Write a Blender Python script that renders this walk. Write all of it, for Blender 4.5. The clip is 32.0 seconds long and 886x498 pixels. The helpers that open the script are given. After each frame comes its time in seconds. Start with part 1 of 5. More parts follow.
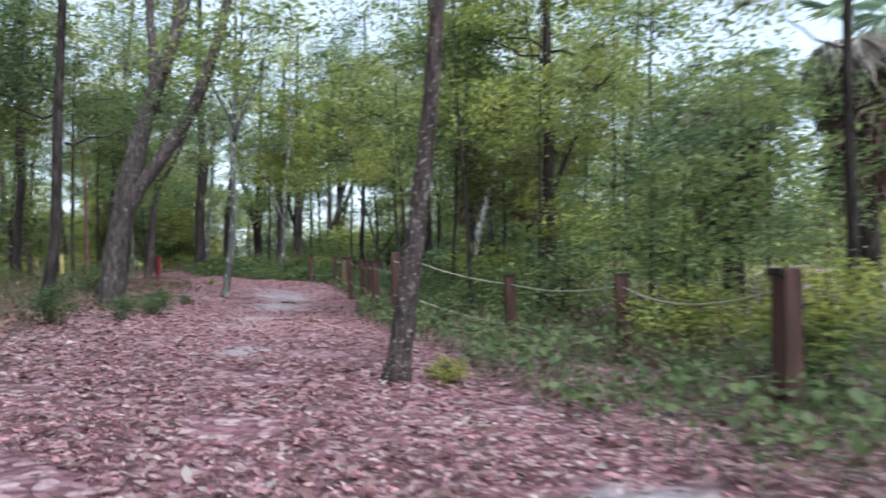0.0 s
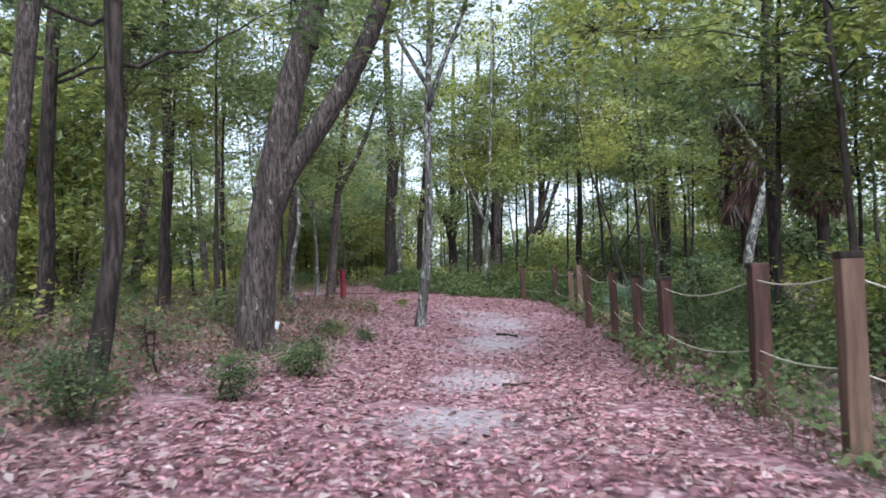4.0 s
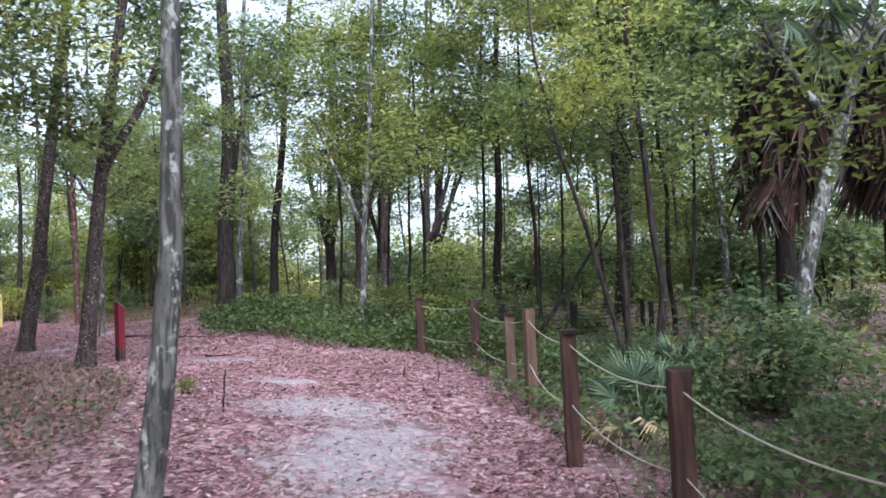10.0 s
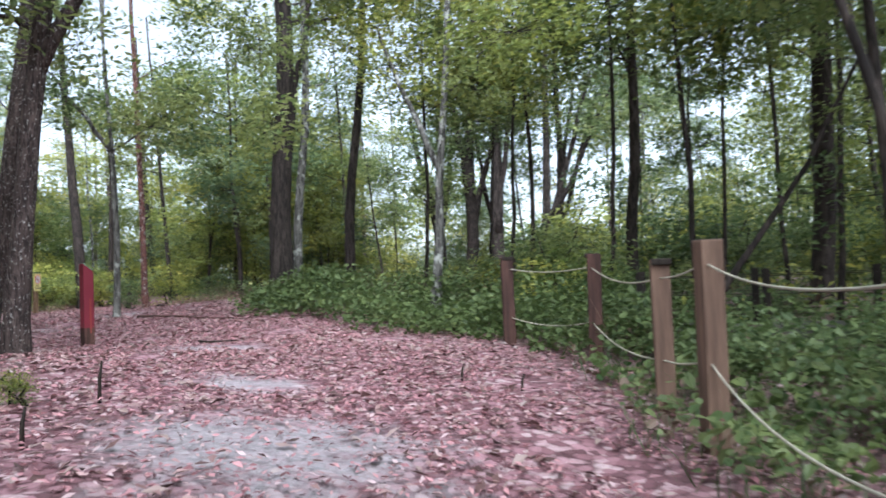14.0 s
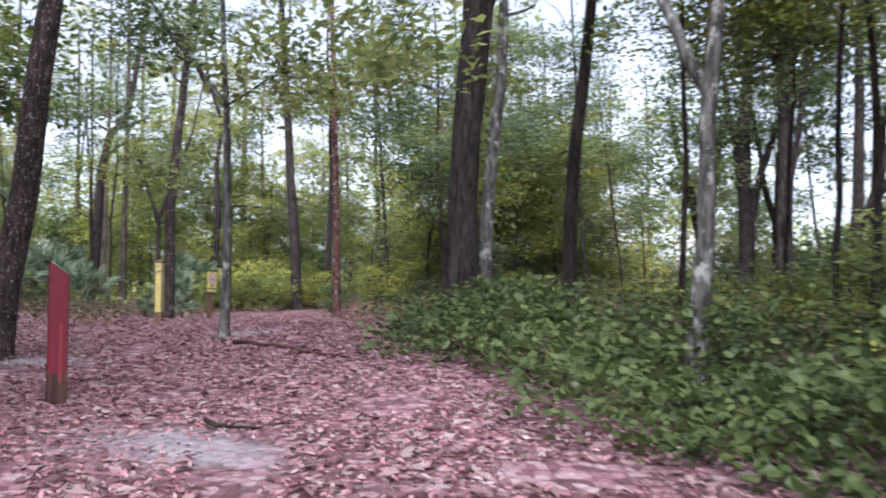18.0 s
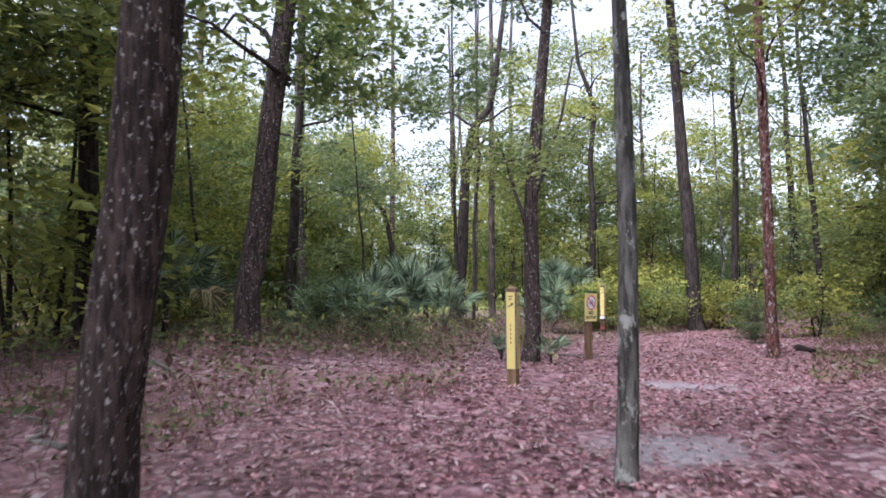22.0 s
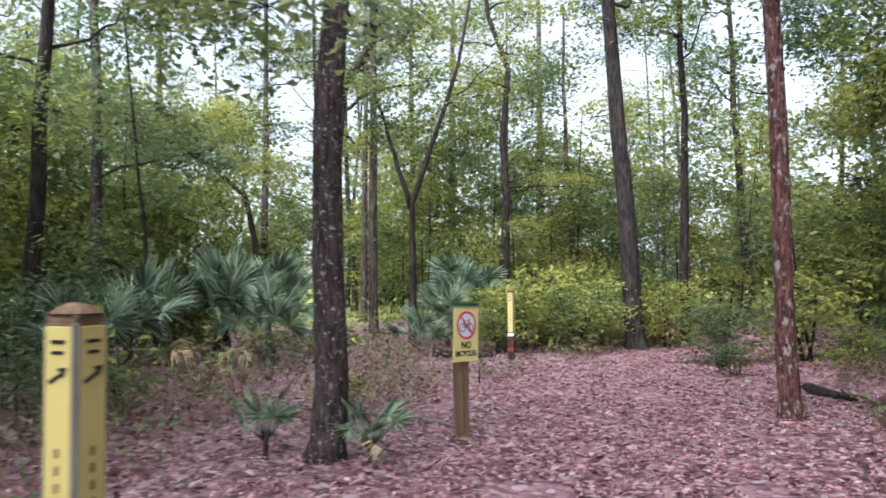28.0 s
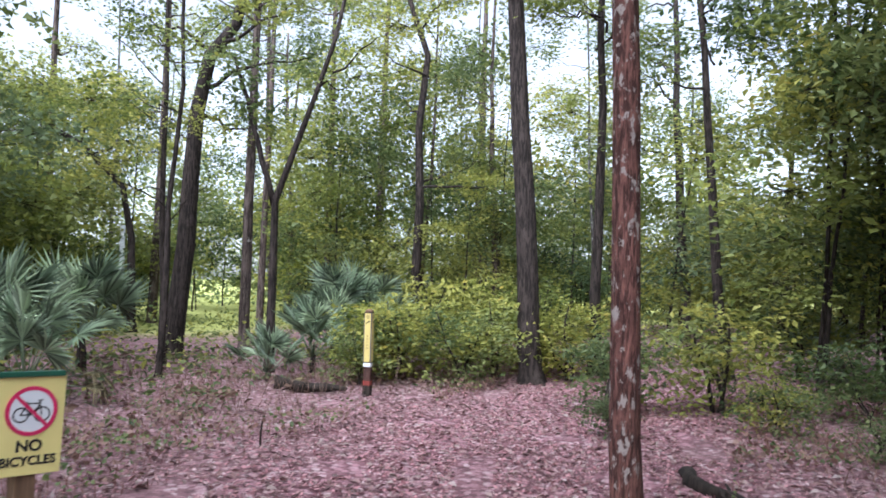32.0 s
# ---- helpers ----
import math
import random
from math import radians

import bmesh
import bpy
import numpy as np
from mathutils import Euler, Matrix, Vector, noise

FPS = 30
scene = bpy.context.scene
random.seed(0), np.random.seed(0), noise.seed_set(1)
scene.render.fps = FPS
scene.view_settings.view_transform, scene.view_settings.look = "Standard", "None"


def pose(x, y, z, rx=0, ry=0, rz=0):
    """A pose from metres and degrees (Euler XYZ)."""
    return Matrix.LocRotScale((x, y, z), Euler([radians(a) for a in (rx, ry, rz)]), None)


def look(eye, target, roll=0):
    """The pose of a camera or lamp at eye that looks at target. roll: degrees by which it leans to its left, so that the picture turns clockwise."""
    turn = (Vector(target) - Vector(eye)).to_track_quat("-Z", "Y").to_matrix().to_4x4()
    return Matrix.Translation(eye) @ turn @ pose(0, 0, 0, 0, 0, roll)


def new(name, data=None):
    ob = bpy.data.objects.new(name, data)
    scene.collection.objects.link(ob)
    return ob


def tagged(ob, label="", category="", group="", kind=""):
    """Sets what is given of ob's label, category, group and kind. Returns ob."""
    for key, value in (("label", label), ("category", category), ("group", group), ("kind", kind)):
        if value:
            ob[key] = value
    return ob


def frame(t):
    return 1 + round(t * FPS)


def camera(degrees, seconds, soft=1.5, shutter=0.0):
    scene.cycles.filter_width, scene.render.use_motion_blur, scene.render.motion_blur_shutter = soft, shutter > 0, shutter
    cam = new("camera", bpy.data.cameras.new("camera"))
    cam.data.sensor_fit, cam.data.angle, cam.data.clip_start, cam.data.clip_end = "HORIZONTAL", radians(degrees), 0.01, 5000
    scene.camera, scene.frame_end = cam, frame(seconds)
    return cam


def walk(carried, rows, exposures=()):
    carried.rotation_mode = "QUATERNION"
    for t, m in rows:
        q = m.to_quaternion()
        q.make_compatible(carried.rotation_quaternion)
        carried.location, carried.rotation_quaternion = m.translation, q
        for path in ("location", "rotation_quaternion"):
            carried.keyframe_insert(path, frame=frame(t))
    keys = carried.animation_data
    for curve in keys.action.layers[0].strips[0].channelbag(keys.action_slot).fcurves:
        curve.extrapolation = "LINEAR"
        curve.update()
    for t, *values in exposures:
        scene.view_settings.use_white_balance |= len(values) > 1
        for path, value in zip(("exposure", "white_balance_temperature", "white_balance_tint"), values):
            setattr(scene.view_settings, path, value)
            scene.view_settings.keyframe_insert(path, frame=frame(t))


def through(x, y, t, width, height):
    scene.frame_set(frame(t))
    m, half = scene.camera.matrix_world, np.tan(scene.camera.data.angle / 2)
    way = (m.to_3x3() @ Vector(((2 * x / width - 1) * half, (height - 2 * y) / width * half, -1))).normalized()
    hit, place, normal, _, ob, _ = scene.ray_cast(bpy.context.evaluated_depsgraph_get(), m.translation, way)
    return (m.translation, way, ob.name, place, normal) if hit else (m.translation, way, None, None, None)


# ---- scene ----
cam = camera(60.5, 32.0, 1.7, 0.5)
PATH = [
    (0, (0.075, -0.089, 1.201), (0.066, 1.911, 1.216), -1.4),
    (0.5, (-0.241, 0.966, 1.177), (-0.419, 2.958, 1.192), -1.6),
    (1, (-0.469, 1.868, 1.213), (-0.706, 3.854, 1.232), -1.7),
    (1.5, (-0.6, 2.632, 1.139), (-1.041, 4.583, 1.173), -2.0),
    (2, (-0.813, 3.361, 1.162), (-1.281, 5.305, 1.203), -1.9),
    (2.5, (-1.014, 4.146, 1.202), (-1.516, 6.082, 1.248), -2.3),
    (4.5, (-2.053, 7.191, 1.32), (-2.544, 9.129, 1.373), -2.0),
    (5, (-2.211, 8.07, 1.261), (-2.695, 10.009, 1.314), -1.9),
    (5.5, (-2.339, 9.004, 1.28), (-2.817, 10.945, 1.337), -2.1),
    (6, (-2.436, 9.815, 1.3), (-2.911, 11.757, 1.359), -2.0),
    (6.5, (-2.587, 10.683, 1.262), (-3.063, 12.625, 1.324), -2.1),
    (7, (-2.791, 11.473, 1.321), (-3.21, 13.428, 1.378), -2.1),
    (7.5, (-2.894, 12.299, 1.491), (-3.31, 14.254, 1.544), -2.3),
    (8, (-3.126, 13.043, 1.451), (-3.465, 15.014, 1.503), -2.0),
    (8.5, (-3.263, 13.764, 1.655), (-3.585, 15.737, 1.707), -2.1),
    (9, (-3.292, 14.547, 1.799), (-3.542, 16.53, 1.851), -2.4),
    (9.5, (-3.292, 15.286, 1.873), (-3.513, 17.273, 1.926), -2.2),
    (10, (-3.356, 15.992, 1.881), (-3.571, 17.98, 1.932), -2.3),
    (10.5, (-3.339, 16.689, 1.792), (-3.547, 18.677, 1.843), -2.3),
    (11, (-3.381, 17.352, 1.644), (-3.587, 19.341, 1.692), -2.2),
    (11.5, (-3.358, 18.009, 1.491), (-3.568, 19.997, 1.543), -2.4),
    (12, (-3.264, 18.638, 1.339), (-3.485, 20.625, 1.391), -2.4),
    (12.5, (-3.339, 19.306, 1.274), (-3.648, 21.281, 1.333), -2.4),
    (13, (-3.372, 20.096, 1.184), (-3.768, 22.056, 1.242), -2.2),
    (13.5, (-3.528, 20.802, 1.21), (-4.025, 22.739, 1.267), -2.1),
    (14, (-3.626, 21.558, 1.137), (-4.176, 23.479, 1.199), -2.1),
    (14.5, (-3.854, 22.378, 1.118), (-4.572, 24.244, 1.183), -1.9),
    (16.5, (-4.702, 25.168, 1.162), (-5.495, 27.003, 1.241), -0.9),
    (17, (-4.867, 25.874, 1.205), (-5.747, 27.669, 1.282), -0.8),
    (17.5, (-5.026, 26.661, 1.242), (-5.93, 28.443, 1.323), -0.3),
    (18, (-5.352, 27.354, 1.285), (-6.498, 28.991, 1.373), 0.1),
    (18.5, (-5.752, 27.918, 1.224), (-6.953, 29.514, 1.321), 0.5),
    (19, (-6.436, 28.548, 1.263), (-7.827, 29.982, 1.353), 0.4),
    (19.5, (-7.016, 29.001, 1.296), (-8.569, 30.258, 1.382), 0.3),
    (20, (-7.646, 29.533, 1.27), (-9.274, 30.691, 1.355), 0.1),
    (20.5, (-8.367, 29.974, 1.337), (-10.075, 31.012, 1.423), -0.2),
    (21, (-8.983, 30.399, 1.323), (-10.703, 31.416, 1.41), -0.2),
    (21.5, (-9.719, 30.82, 1.496), (-11.489, 31.747, 1.581), -0.3),
    (22, (-10.366, 31.205, 1.801), (-12.14, 32.125, 1.884), -0.3),
    (22.5, (-11.144, 31.541, 1.942), (-12.913, 32.47, 2.037), -0.7),
    (23, (-11.8, 31.831, 1.992), (-13.571, 32.754, 2.085), -0.8),
    (23.5, (-12.376, 32.227, 1.951), (-14.151, 33.143, 2.05), -0.9),
    (24, (-12.978, 32.546, 1.835), (-14.753, 33.464, 1.928), -0.8),
    (24.5, (-13.516, 32.882, 1.793), (-15.293, 33.795, 1.883), -0.7),
    (26.5, (-14.817, 34.27, 1.853), (-16.595, 35.182, 1.943), -0.5),
    (27, (-15.122, 34.899, 1.804), (-16.848, 35.904, 1.903), -1.3),
    (27.5, (-15.418, 35.509, 1.799), (-17.134, 36.532, 1.89), -0.5),
    (28, (-15.657, 36.021, 1.775), (-17.335, 37.106, 1.866), -0.6),
    (28.5, (-15.982, 36.601, 1.757), (-17.646, 37.707, 1.846), -0.4),
    (29, (-16.292, 37.026, 1.767), (-17.953, 38.137, 1.855), -0.4),
    (29.5, (-16.471, 37.488, 1.768), (-18.124, 38.61, 1.859), -0.3),
    (30, (-16.601, 37.989, 1.811), (-18.25, 39.117, 1.904), -0.1),
    (30.5, (-16.721, 38.424, 1.847), (-18.366, 39.557, 1.941), 0.1),
    (31, (-16.677, 38.845, 1.829), (-18.321, 39.979, 1.927), 0.0),
    (31.5, (-16.753, 39.248, 1.945), (-18.399, 40.38, 2.043), 0.5),
    (32, (-16.959, 39.577, 2.125), (-18.596, 40.723, 2.217), 1.5),
]
walk(cam, [(t, look(eye, target, roll)) for t, eye, target, roll in PATH], exposures=[(0, 1.72, 5420, 5), (2.5, 1.8, 5500, 7), (6, 1.92, 5500, 11), (10, 1.98, 5450, 10), (14, 1.98, 5550, 7), (17, 1.81, 5650, 15), (19, 1.94, 5650, 17), (22, 1.93, 5650, 19), (24, 2.08, 5600, 20), (27, 1.93, 5650, 11), (32, 1.92, 5550, 13)])

# ---- daylight: thin bright overcast ----
world = bpy.data.worlds.new("sky")
scene.world = world
world.use_nodes = True
wn, wl = world.node_tree.nodes, world.node_tree.links
sky = wn.new("ShaderNodeTexSky")
sky.sky_type = "NISHITA"
sky.sun_disc = False
sky.sun_elevation, sky.sun_rotation = radians(55), radians(150)
sky.air_density, sky.dust_density, sky.ozone_density = 1.0, 1.5, 1.0
pale = wn.new("ShaderNodeHueSaturation")
pale.inputs["Saturation"].default_value, pale.inputs["Value"].default_value = 0.3, 1.0
wl.new(sky.outputs[0], pale.inputs["Color"])
wl.new(pale.outputs[0], wn["Background"].inputs[0])
wn["Background"].inputs[1].default_value = 0.09
sun_lamp = new("sun", bpy.data.lights.new("sun", "SUN"))
sun_lamp.data.energy, sun_lamp.data.angle, sun_lamp.data.color = 2.4, radians(60), (1.0, 0.98, 0.95)
sun_lamp.matrix_world = look((30, -40, 80), (0, 20, 0))


# ---- terrain shape and trail ----
BUMPS = ((-7, 12, .235), (-1.5, 16, -.42), (-3, 24, -.719), (-7, 24, .512), (-8, 32, -.078), (-12, 38, .556),
         (-15, 33, -.323), (-22, 33, .542), (-20, 39, -.244), (-29, 48, -.257), (0, 6, -.185))
DIPS = ((2.6, 9.6, -.3), (-11.6, 30.6, -.13), (-22, 33.9, .16), (-7.4, 34, -.12), (-0.8, 10.1, .12), (-13.2, 31.2, .12), (1.2, 29.5, -.3), (2.4, 5.3, -.2), (1.0, 11.3, -.2), (-2.4, 32.4, -.35))
TRAIL = np.array([(0.6, -6), (0.2, 0), (-1.2, 5), (-2.8, 11), (-3.9, 16), (-4.2, 20), (-5.0, 24), (-6.4, 27.5), (-9.2, 31),
                  (-13, 33.2), (-17, 37), (-21, 42), (-25, 47), (-27, 53), (-28, 62)], float)
SAND = ((-3.3, 12.3, .62, 1.0), (-3.7, 15.4, .55, 1.5), (-4.4, 20.2, .75, 2.2), (-5.1, 23.8, 1.0, 1.7), (-6.0, 25.7, 1.1, .9),
        (-7.2, 27.6, .6, .45), (-9.6, 30.4, .9, .5), (-13.8, 31.7, .6, .5), (-17.8, 38.6, .9, .7),
        (-0.5, 2.0, .7, .4), (0.9, 3.2, .5, .25), (-2.3, 8.6, .32, .6), (-14.8, 35.6, .7, .6))


def height(x, y):
    """Ground height; works on numbers and arrays."""
    z = 0.324 + 0 * x
    for bx, by, a in BUMPS:
        z = z + a * np.exp(-((x - bx) ** 2 + (y - by) ** 2) / 50.0)
    for bx, by, a in DIPS:
        z = z + a * np.exp(-((x - bx) ** 2 + (y - by) ** 2) / 4.5)
    return z + 0.02 * np.sin(1.7 * x + 0.6 * y) * np.sin(1.1 * y - 0.4 * x)


def gz(x, y):
    return float(height(float(x), float(y)))


def off_trail(x, y):
    """Distance to the trail's middle line."""
    p = np.stack([np.asarray(x, float), np.asarray(y, float)], -1)
    best = np.full(p.shape[:-1], 1e9)
    for a, b in zip(TRAIL[:-1], TRAIL[1:]):
        d = b - a
        s = np.clip(((p - a) @ d) / (d @ d), 0, 1)
        best = np.minimum(best, np.linalg.norm(p - a - s[..., None] * d, axis=-1))
    return best


def sandy(x, y):
    m = 0 * x
    for sx, sy, rx, ry in SAND:
        m = np.maximum(m, 1.25 * np.exp(-(((x - sx) / rx) ** 2 + ((y - sy) / ry) ** 2)))
    return m


# ---- materials ----
def material(name, rough=0.8, spec=0.3):
    m = bpy.data.materials.new(name)
    m.use_nodes = True
    b = m.node_tree.nodes["Principled BSDF"]
    b.inputs["Roughness"].default_value = rough
    b.inputs["Specular IOR Level"].default_value = spec
    return m, m.node_tree.nodes, m.node_tree.links, b


def ramp(nodes, links, fac, stops):
    r = nodes.new("ShaderNodeValToRGB")
    while len(r.color_ramp.elements) < len(stops):
        r.color_ramp.elements.new(0.5)
    for e, (p, c) in zip(r.color_ramp.elements, stops):
        e.position, e.color = p, (*c, 1)
    links.new(fac, r.inputs[0])
    return r.outputs[0]


def noise_node(nodes, links, scale, detail=4, rough=0.6, stretch=None, vec="Object"):
    c = nodes.new("ShaderNodeTexCoord")
    n = nodes.new("ShaderNodeTexNoise")
    n.inputs["Scale"].default_value, n.inputs["Detail"].default_value, n.inputs["Roughness"].default_value = scale, detail, rough
    out = c.outputs[vec]
    if stretch:
        mp = nodes.new("ShaderNodeMapping")
        mp.inputs["Scale"].default_value = stretch
        links.new(out, mp.inputs[0])
        out = mp.outputs[0]
    links.new(out, n.inputs["Vector"])
    return n.outputs["Fac"]


def mix(nodes, links, fac, a, b, how="MIX"):
    n = nodes.new("ShaderNodeMix")
    n.data_type, n.blend_type = "RGBA", how
    for sock, v in ((n.inputs["Factor"], fac), (n.inputs["A"], a), (n.inputs["B"], b)):
        if isinstance(v, (int, float)):
            sock.default_value = v
        elif isinstance(v, tuple):
            sock.default_value = (*v, 1)
        else:
            links.new(v, sock)
    return n.outputs["Result"]


def bump(nodes, links, b, fac, strength, dist=0.01):
    n = nodes.new("ShaderNodeBump")
    n.inputs["Strength"].default_value, n.inputs["Distance"].default_value = strength, dist
    links.new(fac, n.inputs["Height"])
    links.new(n.outputs[0], b.inputs["Normal"])


def leaf_material(name, dark, light, tip=None, through=0.35, stops=None):
    """Leaves: colour differs by leaf and by clump, light shines through."""
    m, n, l, b = material(name, 0.5, 0.35)
    g = n.new("ShaderNodeNewGeometry")
    o = n.new("ShaderNodeObjectInfo")
    stops = stops or [(0.0, dark), (0.6, light)] + ([(0.93, light), (1.0, tip)] if tip else [])
    col = ramp(n, l, g.outputs["Random Per Island"], stops)
    hsv = n.new("ShaderNodeHueSaturation")
    mr = n.new("ShaderNodeMapRange")
    mr.inputs["To Min"].default_value, mr.inputs["To Max"].default_value = 0.65, 1.35
    l.new(o.outputs["Random"], mr.inputs[0])
    mh = n.new("ShaderNodeMapRange")
    mh.inputs["To Min"].default_value, mh.inputs["To Max"].default_value = 0.525, 0.48
    l.new(o.outputs["Random"], mh.inputs[0])
    l.new(mh.outputs[0], hsv.inputs["Hue"])
    l.new(mr.outputs[0], hsv.inputs["Value"])
    l.new(col, hsv.inputs["Color"])
    l.new(hsv.outputs[0], b.inputs["Base Color"])
    t = n.new("ShaderNodeBsdfTranslucent")
    l.new(hsv.outputs[0], t.inputs["Color"])
    s = n.new("ShaderNodeMixShader")
    s.inputs[0].default_value = through
    l.new(b.outputs[0], s.inputs[1])
    l.new(t.outputs[0], s.inputs[2])
    l.new(s.outputs[0], n["Material Output"].inputs["Surface"])
    return m


def bark_material(name, dark, light, patch, patch_at=0.66, ridges=9.0, depth=0.02, flecks=5.0, blotch=1.3):
    """Bark with upright ridges, lichen patches and a stain at two sizes."""
    m, n, l, b = material(name, 0.9, 0.2)
    fine = noise_node(n, l, ridges, 6, 0.7, (1, 1, 0.25))
    wide = noise_node(n, l, blotch, 3)
    crack = noise_node(n, l, ridges * 2.6, 4, 0.6, (1, 1, 0.16))
    col = mix(n, l, ramp(n, l, wide, [(0.35, (0, 0, 0)), (0.75, (0.7, 0.7, 0.7))]), ramp(n, l, fine, [(0.32, dark), (0.62, light)]), dark)
    col = mix(n, l, ramp(n, l, crack, [(0.42, (0.85, 0.85, 0.85)), (0.55, (0, 0, 0))]), col, tuple(0.5 * c for c in dark))
    lich = noise_node(n, l, flecks, 5, 0.65, (1, 1, 0.6))
    lf = ramp(n, l, lich, [(patch_at, (0, 0, 0)), (patch_at + 0.06, (1, 1, 1))])
    l.new(mix(n, l, lf, col, patch), b.inputs["Base Color"])
    bump(n, l, b, crack, 1.0, depth)
    return m


def wood_material(name, dark, light, rough=0.8, grain=14.0):
    m, n, l, b = material(name, rough, 0.25)
    g = noise_node(n, l, grain, 5, 0.65, (1, 1, 0.08))
    w = noise_node(n, l, 3.0, 3)
    col = mix(n, l, w, ramp(n, l, g, [(0.38, dark), (0.62, light)]), dark)
    l.new(col, b.inputs["Base Color"])
    bump(n, l, b, g, 0.4, 0.004)
    return m


def paint_material(name, colour, worn, rough=0.5, wear=0.68):
    m, n, l, b = material(name, rough, 0.35)
    w = noise_node(n, l, 9.0, 6, 0.7)
    s = noise_node(n, l, 2.2, 2)
    col = mix(n, l, ramp(n, l, w, [(wear, (0, 0, 0)), (wear + 0.08, (1, 1, 1))]), colour, worn)
    col = mix(n, l, s, col, tuple(0.72 * c for c in colour), "MIX")
    l.new(col, b.inputs["Base Color"])
    bump(n, l, b, w, 0.15, 0.003)
    return m


M = {}
M["leaf_green"] = leaf_material("leaf_green", (0.074, 0.115, 0.037), (0.204, 0.242, 0.084), None, 0.5)
M["leaf_yellow"] = leaf_material("leaf_yellow", (0.13, 0.158, 0.034), (0.315, 0.335, 0.08), (0.46, 0.41, 0.08), 0.5)
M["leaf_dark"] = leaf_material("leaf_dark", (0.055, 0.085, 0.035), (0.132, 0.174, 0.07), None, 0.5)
M["leaf_cool"] = leaf_material("leaf_cool", (0.085, 0.125, 0.056), (0.2, 0.255, 0.12), None, 0.5)
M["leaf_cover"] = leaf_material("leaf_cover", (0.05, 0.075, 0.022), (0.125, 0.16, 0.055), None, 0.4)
M["leaf_brown"] = leaf_material("leaf_brown", (0.08, 0.04, 0.03), (0.22, 0.13, 0.10), None, 0.2)
for tone, gain in (("", 1.0), ("_deep", 0.45), ("_pale", 1.65)):
    M["frond" + tone] = leaf_material("frond" + tone, (0.08 * gain, 0.118 * gain, 0.066 * gain), (0.185 * gain, 0.238 * gain, 0.148 * gain), None, 0.2)
    for kind, lo, hi in (("frond_dead", (0.13, 0.10, 0.05), (0.30, 0.25, 0.14)), ("frond_brown", (0.03, 0.017, 0.014), (0.08, 0.047, 0.038)), ("frond_silver", (0.18, 0.16, 0.13), (0.38, 0.35, 0.31))):
        M[kind + tone] = leaf_material(kind + tone, tuple(c * gain for c in lo), tuple(c * gain for c in hi), None, 0.12)
M["litter"] = leaf_material("litter", None, None, None, 0.12, [(0.0, (0.085, 0.038, 0.045)), (0.3, (0.22, 0.088, 0.1)), (0.52, (0.42, 0.2, 0.225)), (0.72, (0.5, 0.25, 0.27)), (0.86, (0.42, 0.27, 0.265)), (1.0, (0.58, 0.43, 0.44))])
M["litter_dull"] = leaf_material("litter_dull", None, None, None, 0.12, [(0.0, (0.09, 0.045, 0.048)), (0.35, (0.23, 0.115, 0.12)), (0.65, (0.43, 0.245, 0.255)), (0.85, (0.4, 0.28, 0.26)), (1.0, (0.56, 0.43, 0.43))])
M["bark_oak"] = bark_material("bark_oak", (0.035, 0.027, 0.024), (0.15, 0.12, 0.107), (0.27, 0.26, 0.23), 0.62, 15.0, 0.035, 11.0)
M["bark_dark"] = bark_material("bark_dark", (0.02, 0.015, 0.013), (0.075, 0.058, 0.05), (0.16, 0.16, 0.13), 0.7)
M["bark_grey"] = bark_material("bark_grey", (0.05, 0.045, 0.04), (0.2, 0.19, 0.17), (0.3, 0.3, 0.27), 0.55, 8.0, 0.01, 9.0, 3.0)
M["bark_red"] = bark_material("bark_red", (0.05, 0.022, 0.018), (0.22, 0.1, 0.08), (0.27, 0.23, 0.21), 0.56, 14.0, 0.035, 15.0, 3.0)
M["bark_spot"] = bark_material("bark_spot", (0.03, 0.021, 0.019), (0.11, 0.079, 0.07), (0.34, 0.32, 0.3), 0.59, 13.0, 0.02, 38.0)
M["bark_pine"] = bark_material("bark_pine", (0.05, 0.035, 0.03), (0.19, 0.15, 0.13), (0.30, 0.27, 0.25), 0.64, 6.0, 0.03)
M["wood_post"] = wood_material("wood_post", (0.03, 0.015, 0.012), (0.135, 0.066, 0.05))
M["wood_pale"] = wood_material("wood_pale", (0.085, 0.05, 0.035), (0.23, 0.145, 0.1))
M["wood_tan"] = wood_material("wood_tan", (0.10, 0.06, 0.035), (0.30, 0.19, 0.11))
M["wood_grey"] = wood_material("wood_grey", (0.10, 0.09, 0.08), (0.32, 0.29, 0.25))
M["wood_dim"] = wood_material("wood_dim", (0.05, 0.044, 0.04), (0.17, 0.15, 0.13))
M["wood_rot"] = wood_material("wood_rot", (0.012, 0.009, 0.007), (0.06, 0.045, 0.035), 0.95)
M["rope"] = wood_material("rope", (0.30, 0.27, 0.20), (0.55, 0.52, 0.43), 0.9, 60.0)
M["red_paint"] = paint_material("red_paint", (0.155, 0.015, 0.027), (0.30, 0.05, 0.03))
M["yellow"] = paint_material("yellow", (0.66, 0.54, 0.18), (0.45, 0.38, 0.16), 0.45, 0.72)
M["sign_face"] = paint_material("sign_face", (0.78, 0.68, 0.26), (0.55, 0.47, 0.2), 0.4, 0.75)
M["white"] = paint_material("white", (0.75, 0.78, 0.8), (0.5, 0.5, 0.48), 0.4, 0.75)
M["sign_red"] = paint_material("sign_red", (0.62, 0.03, 0.12), (0.4, 0.05, 0.1), 0.4, 0.8)
M["black"] = paint_material("black", (0.02, 0.02, 0.02), (0.07, 0.07, 0.06), 0.5, 0.75)
